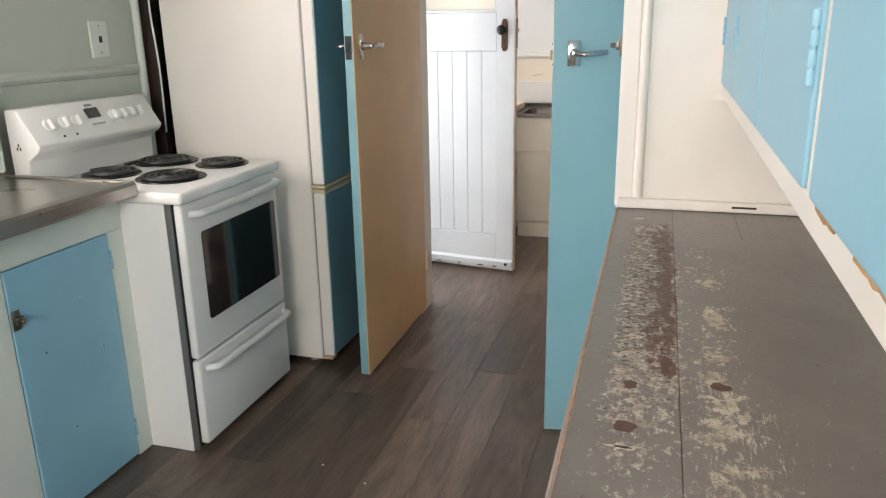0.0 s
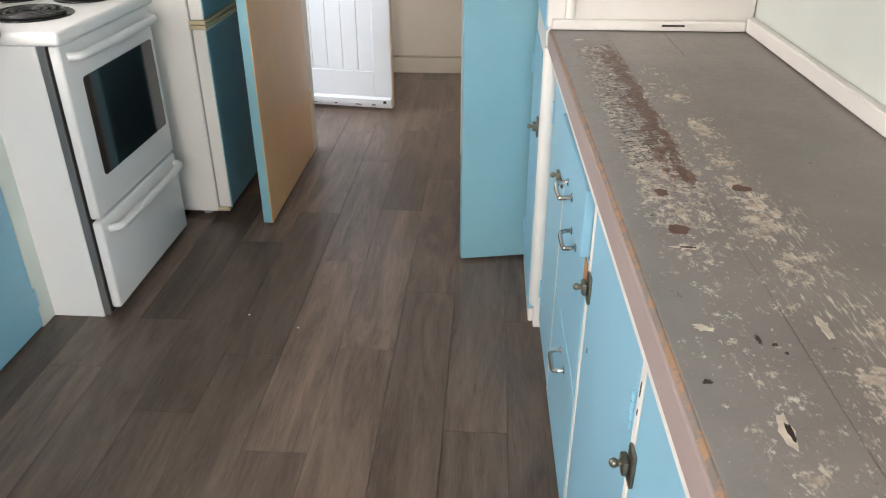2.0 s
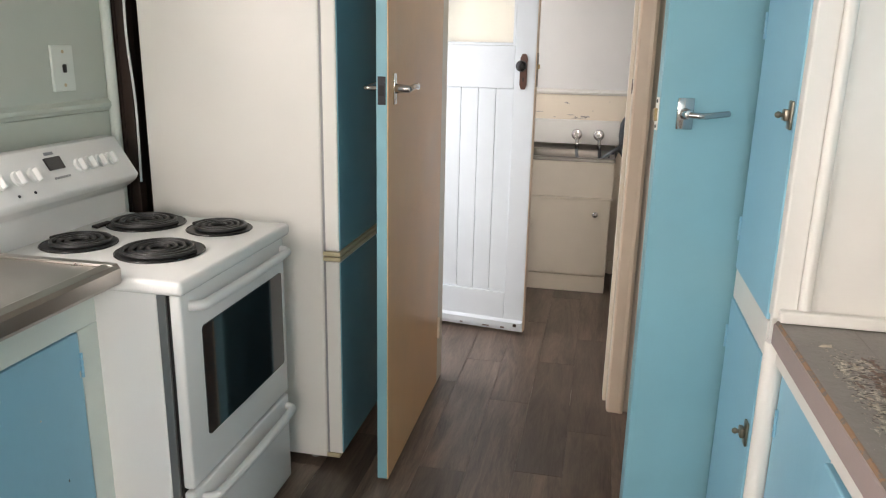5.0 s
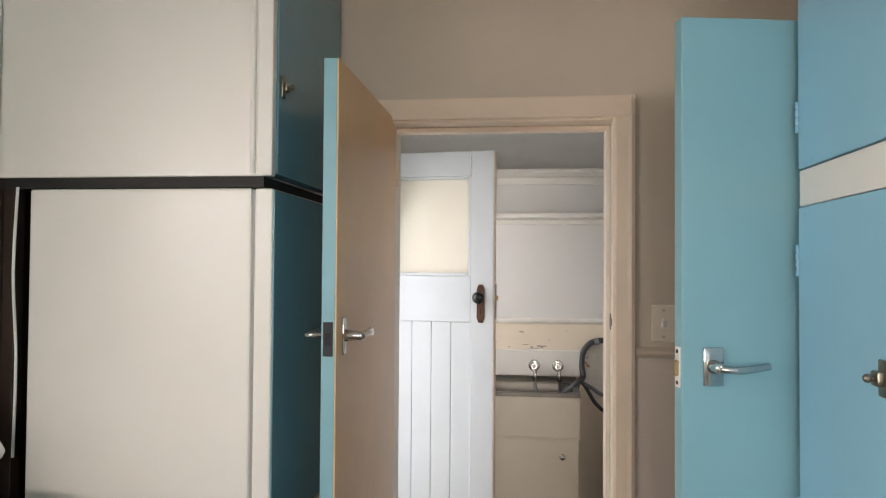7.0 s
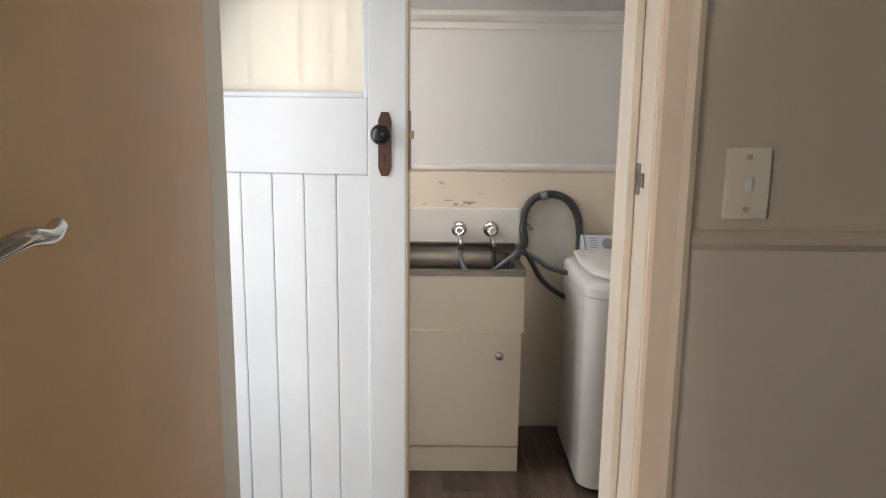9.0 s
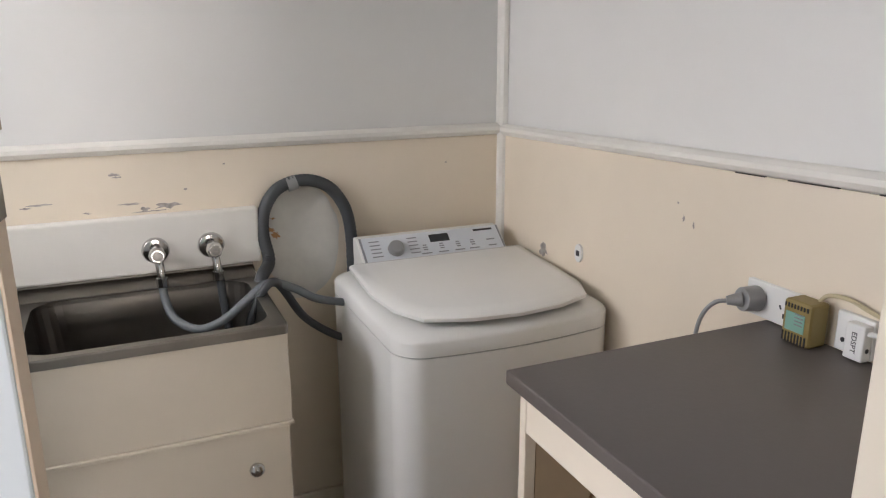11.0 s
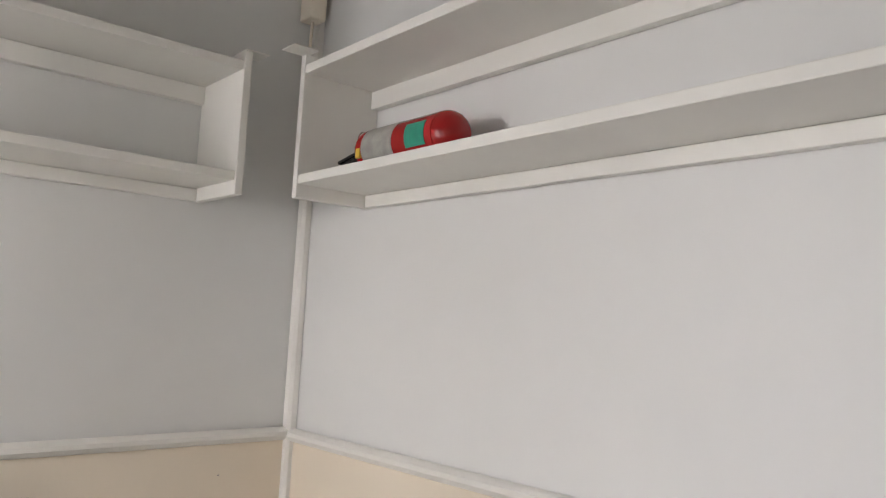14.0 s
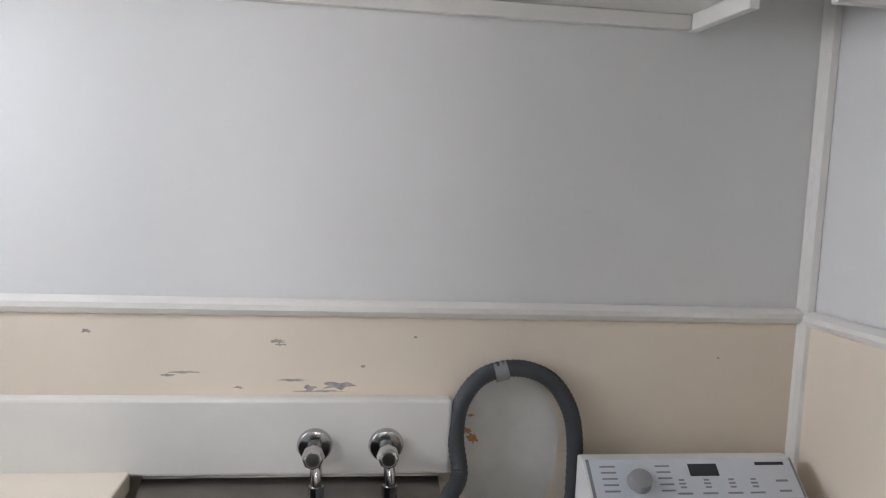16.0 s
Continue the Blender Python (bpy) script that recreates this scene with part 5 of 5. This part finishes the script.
# marks on the painted wall behind the tub
wall_low = bpy.data.objects["lining_laundry_far"]
SCUFF = material("grey_scuff", (0.40, 0.36, 0.33), 0.6, vary=0.4, scale=60)
PALE_OVAL = material("pale_oval_patch", (0.70, 0.68, 0.63), 0.35, vary=0.12, scale=14, spots=((0.45, 0.34, 0.2), 0.68, 12))


def blot(name, cx, cy, rx, ry, face, depth, axis, mat, parent, seed, jag=0.25, n=18):
    """A thin irregular patch lying on a surface."""
    rnd = random.Random(seed)
    pts = []
    for k in range(n):
        q = 1 + rnd.uniform(-jag, jag)
        pts.append((cx + rx * q * math.cos(2 * math.pi * k / n), cy + ry * q * math.sin(2 * math.pi * k / n)))
    part(name, prism(pts, face, face + depth, axis), mat, parent)


# paler oval on the wall inside the drain hose loop
blot("bare_patch", 0.37, 0.86, 0.105, 0.165, 5.4518, 0.0009, "y", PALE_OVAL, wall_low, 1, 0.04, 32)
for i, (cx, cz, rx, rz) in enumerate(((0.035, 0.989, 0.025, 0.006), (-0.018, 0.983, 0.012, 0.006), (-0.05, 1.0, 0.022, 0.0022), (0.08, 1.027, 0.004, 0.003), (-0.25, 1.014, 0.022, 0.002), (-0.28, 1.008, 0.012, 0.002), (-0.079, 1.075, 0.012, 0.003), (-0.075, 1.068, 0.009, 0.002), (-0.15, 0.985, 0.008, 0.003), (0.18, 1.085, 0.003, 0.002), (-0.42, 1.09, 0.006, 0.004), (0.8, 1.05, 0.003, 0.002), (0.005, 0.978, 0.04, 0.0016))):
    blot("scuff_mark", cx, cz, rx, rz, 5.4522, 0.0006, "y", SCUFF, wall_low, 20 + i, 0.55)
for i, (cx, cz, rx, rz) in enumerate(((0.285, 0.90, 0.012, 0.006), (0.30, 0.885, 0.009, 0.008), (0.295, 0.93, 0.006, 0.003))):
    blot("scuff_mark", cx, cz, rx, rz, 5.4512, 0.0006, "y", RAWWOOD, wall_low, 50 + i, 0.6)
side_low = bpy.data.objects["lining_laundry_side"]
for i, (cy, cz, rx, rz) in enumerate(((4.66, 1.03, 0.003, 0.006), (4.63, 1.022, 0.003, 0.005), (4.68, 1.06, 0.002, 0.002), (5.2, 0.83, 0.018, 0.02))):
    blot("scuff_mark", cy, cz, rx, rz, 0.9822, 0.0007, "x", SCUFF, side_low, 70 + i, 0.5)
for ca, cb in ((4.46, 4.53), (4.31, 4.41), (4.12, 4.24), (3.94, 4.09)):
    cz = 1.1175 + 0.031 * (5.46 - (ca + cb) / 2)
    part("paint_crack", box(0.978, 0.9828, ca, cb, cz - 0.001, cz + 0.001, 0, rot=(-1.8, 0, 0)), DARKWOOD_GAP, side_low, "dark crack under the dado rail")

# ---- shelves ----
sl = thing("wall_shelf", (-0.15, 5.35, 1.69), "white painted two-tier wall shelf above the tub", "shelf", "laundry wall shelves")
part("end_board", box(0.685, 0.703, 5.232, 5.457, 1.69, 2.006, 0.002), WHITE, sl)
part("end_board", box(-0.998, -0.98, 5.232, 5.457, 1.69, 2.006, 0.002), WHITE, sl)
for z in (1.72, 1.963):
    part("shelf_board", box(-0.979, 0.6845, 5.235, 5.457, z, z + 0.02, 0.002), WHITE, sl)
    part("cleat", box(-0.979, 0.6845, 5.437, 5.4575, max(z - 0.042, 1.6915), z - 0.0005, 0.002), WHITE, sl)
sr = thing("wall_shelf", (0.89, 4.4, 1.69), "white painted two-tier wall shelf above the bench", "shelf", "laundry wall shelves")
part("end_board", box(0.79, 0.987, 5.158, 5.176, 1.69, 2.006, 0.002), WHITE, sr)
part("end_board", box(0.79, 0.987, 3.69, 3.708, 1.69, 2.006, 0.002), WHITE, sr)
for z in (1.72, 1.963):
    part("shelf_board", box(0.792, 0.987, 3.709, 5.1575, z, z + 0.02, 0.002), WHITE, sr)
    part("cleat", box(0.967, 0.9875, 3.709, 5.1575, max(z - 0.042, 1.6915), z - 0.0005, 0.002), WHITE, sr)
for x0, x1, y0b, y1b in ((0.688, 0.742, 5.232, 5.29), (0.742, 0.80, 5.118, 5.176)):
    single("shelf_bracket", box(x0, x1, y0b, y1b, 2.0065, 2.0095, 0.001), WHITE, "small white painted metal shelf tab", "bracket", "", "shelf tabs")

ex = thing("fire_extinguisher", (0.89, 4.88, 1.742), "red fire extinguisher lying on the shelf", "fire extinguisher")
CX, CZ, R = 0.885, 1.787, 0.0445
part("cylinder", join(cyl((CX, 4.772, CZ), (CX, 5.01, CZ), R, seg=32), join(ball((CX, 4.772, CZ), R, (1, 0.9, 1)), ball((CX, 5.01, CZ), R, (1, 0.75, 1)))), RED, ex, "red enamelled cylinder", True)
part("grey_label", cyl((CX, 4.892, CZ), (CX, 4.995, CZ), R + 0.0008, seg=32), LABEL_GREY, ex, "silver grey instruction label", True)
part("yellow_label", box(CX - R - 0.001, CX - R + 0.006, 4.998, 5.012, CZ - 0.022, CZ - 0.002, 0.001), LABEL_YELLOW, ex)
g = [(CX + (R + 0.001) * math.cos(radians(a)), CZ + (R + 0.001) * math.sin(radians(a))) for a in range(150, 211, 6)]
g += [(CX + (R - 0.004) * math.cos(radians(a)), CZ + (R - 0.004) * math.sin(radians(a))) for a in range(210, 149, -6)]
part("green_label", prism(g, 4.792, 4.85, "y"), LABEL_GREEN, ex, "green pictogram label")
part("valve", join(cyl((CX, 5.02, CZ), (CX, 5.06, CZ), 0.014), box(CX - 0.012, CX + 0.012, 5.045, 5.07, CZ - 0.02, CZ + 0.02, 0.003)), KNOB_BLACK, ex, "black valve head")
part("squeeze_handle", join(box(CX - 0.009, CX + 0.009, 5.05, 5.15, CZ - 0.022, CZ - 0.014, 0.003, rot=(-8, 0, 0)), box(CX - 0.009, CX + 0.009, 5.05, 5.14, CZ - 0.006, CZ + 0.002, 0.003, rot=(-10, 0, 0))), KNOB_BLACK, ex, "black squeeze handle")
part("safety_ring", tube([(CX - 0.02, 5.03 + 0.014 * math.cos(k * math.pi / 6), CZ + 0.026 + 0.014 * math.sin(k * math.pi / 6)) for k in range(13)], 0.0018, 6, steps=2), CHROME, ex, "steel safety ring", True)

jb = thing("junction_box", (0.95, 5.43, 2.2), "small cream junction box in the corner with a cable", "junction box")
part("box", box(0.926, 0.974, 5.40, 5.458, 2.20, 2.30, 0.006), CREAM, jb)
part("cable", tube([(0.95, 5.43, 2.20), (0.949, 5.432, 2.14), (0.947, 5.435, 2.05), (0.945, 5.44, 1.99)], 0.004, 8), CREAM, jb, smooth=True)
part("conduit", box(0.93, 0.96, 5.43, 5.458, 2.30, 2.419, 0.003), CREAM, jb)

sag(sr, 0.004)
sag(ex, 0.004)

# small crumbs on the kitchen floor
for x, y in ((-0.38, 2.20), (-0.21, 2.14)):
    single("crumb", ball((x, y, 0.002), 0.003, (1.3, 1, 0.7)), WHITE, "tiny white crumb on the vinyl floor", "crumb", "", "crumbs")

# ---- floor planks, last ----
PW, PL = 0.1628, 0.942
col_joint = {-4: 2.165, -3: 1.743, -2: 2.0, -1: 1.617, 0: 2.046, 1: 1.427, 2: 1.715, 3: 2.214}
cache = {}
XL = 0.0965
for c in range(-9, 13):
    xa, xb = XL + (c - 1) * PW, XL + c * PW
    xa, xb = max(xa, -1.52), min(xb, 2.1)
    if xb - xa < 0.02:
        continue
    j = col_joint.get(c, (c * 0.37) % PL)
    j -= PL * math.ceil((j + 1.6) / PL)
    while j < 5.5:
        a, b = max(j, -1.55), min(j + PL, 5.46)
        j += PL
        if b - a < 0.02 or (xa > 1.1 and (b < 2.6 or a > 3.55)) or (xb < -1.1 and a > 3.6):
            continue
        key = (round(xb - xa, 4), round(b - a, 4))
        if key not in cache:
            w, h = (xb - xa) / 2 - 0.0005, (b - a) / 2 - 0.0006
            cache[key] = finish("plank", box(-w, w, -h, h, -0.004, 0.0, 0.0004, 1), VINYL)
        p = new("plank", cache[key])
        p.location = ((xa + xb) / 2, (a + b) / 2, 0)
        p.parent = floor
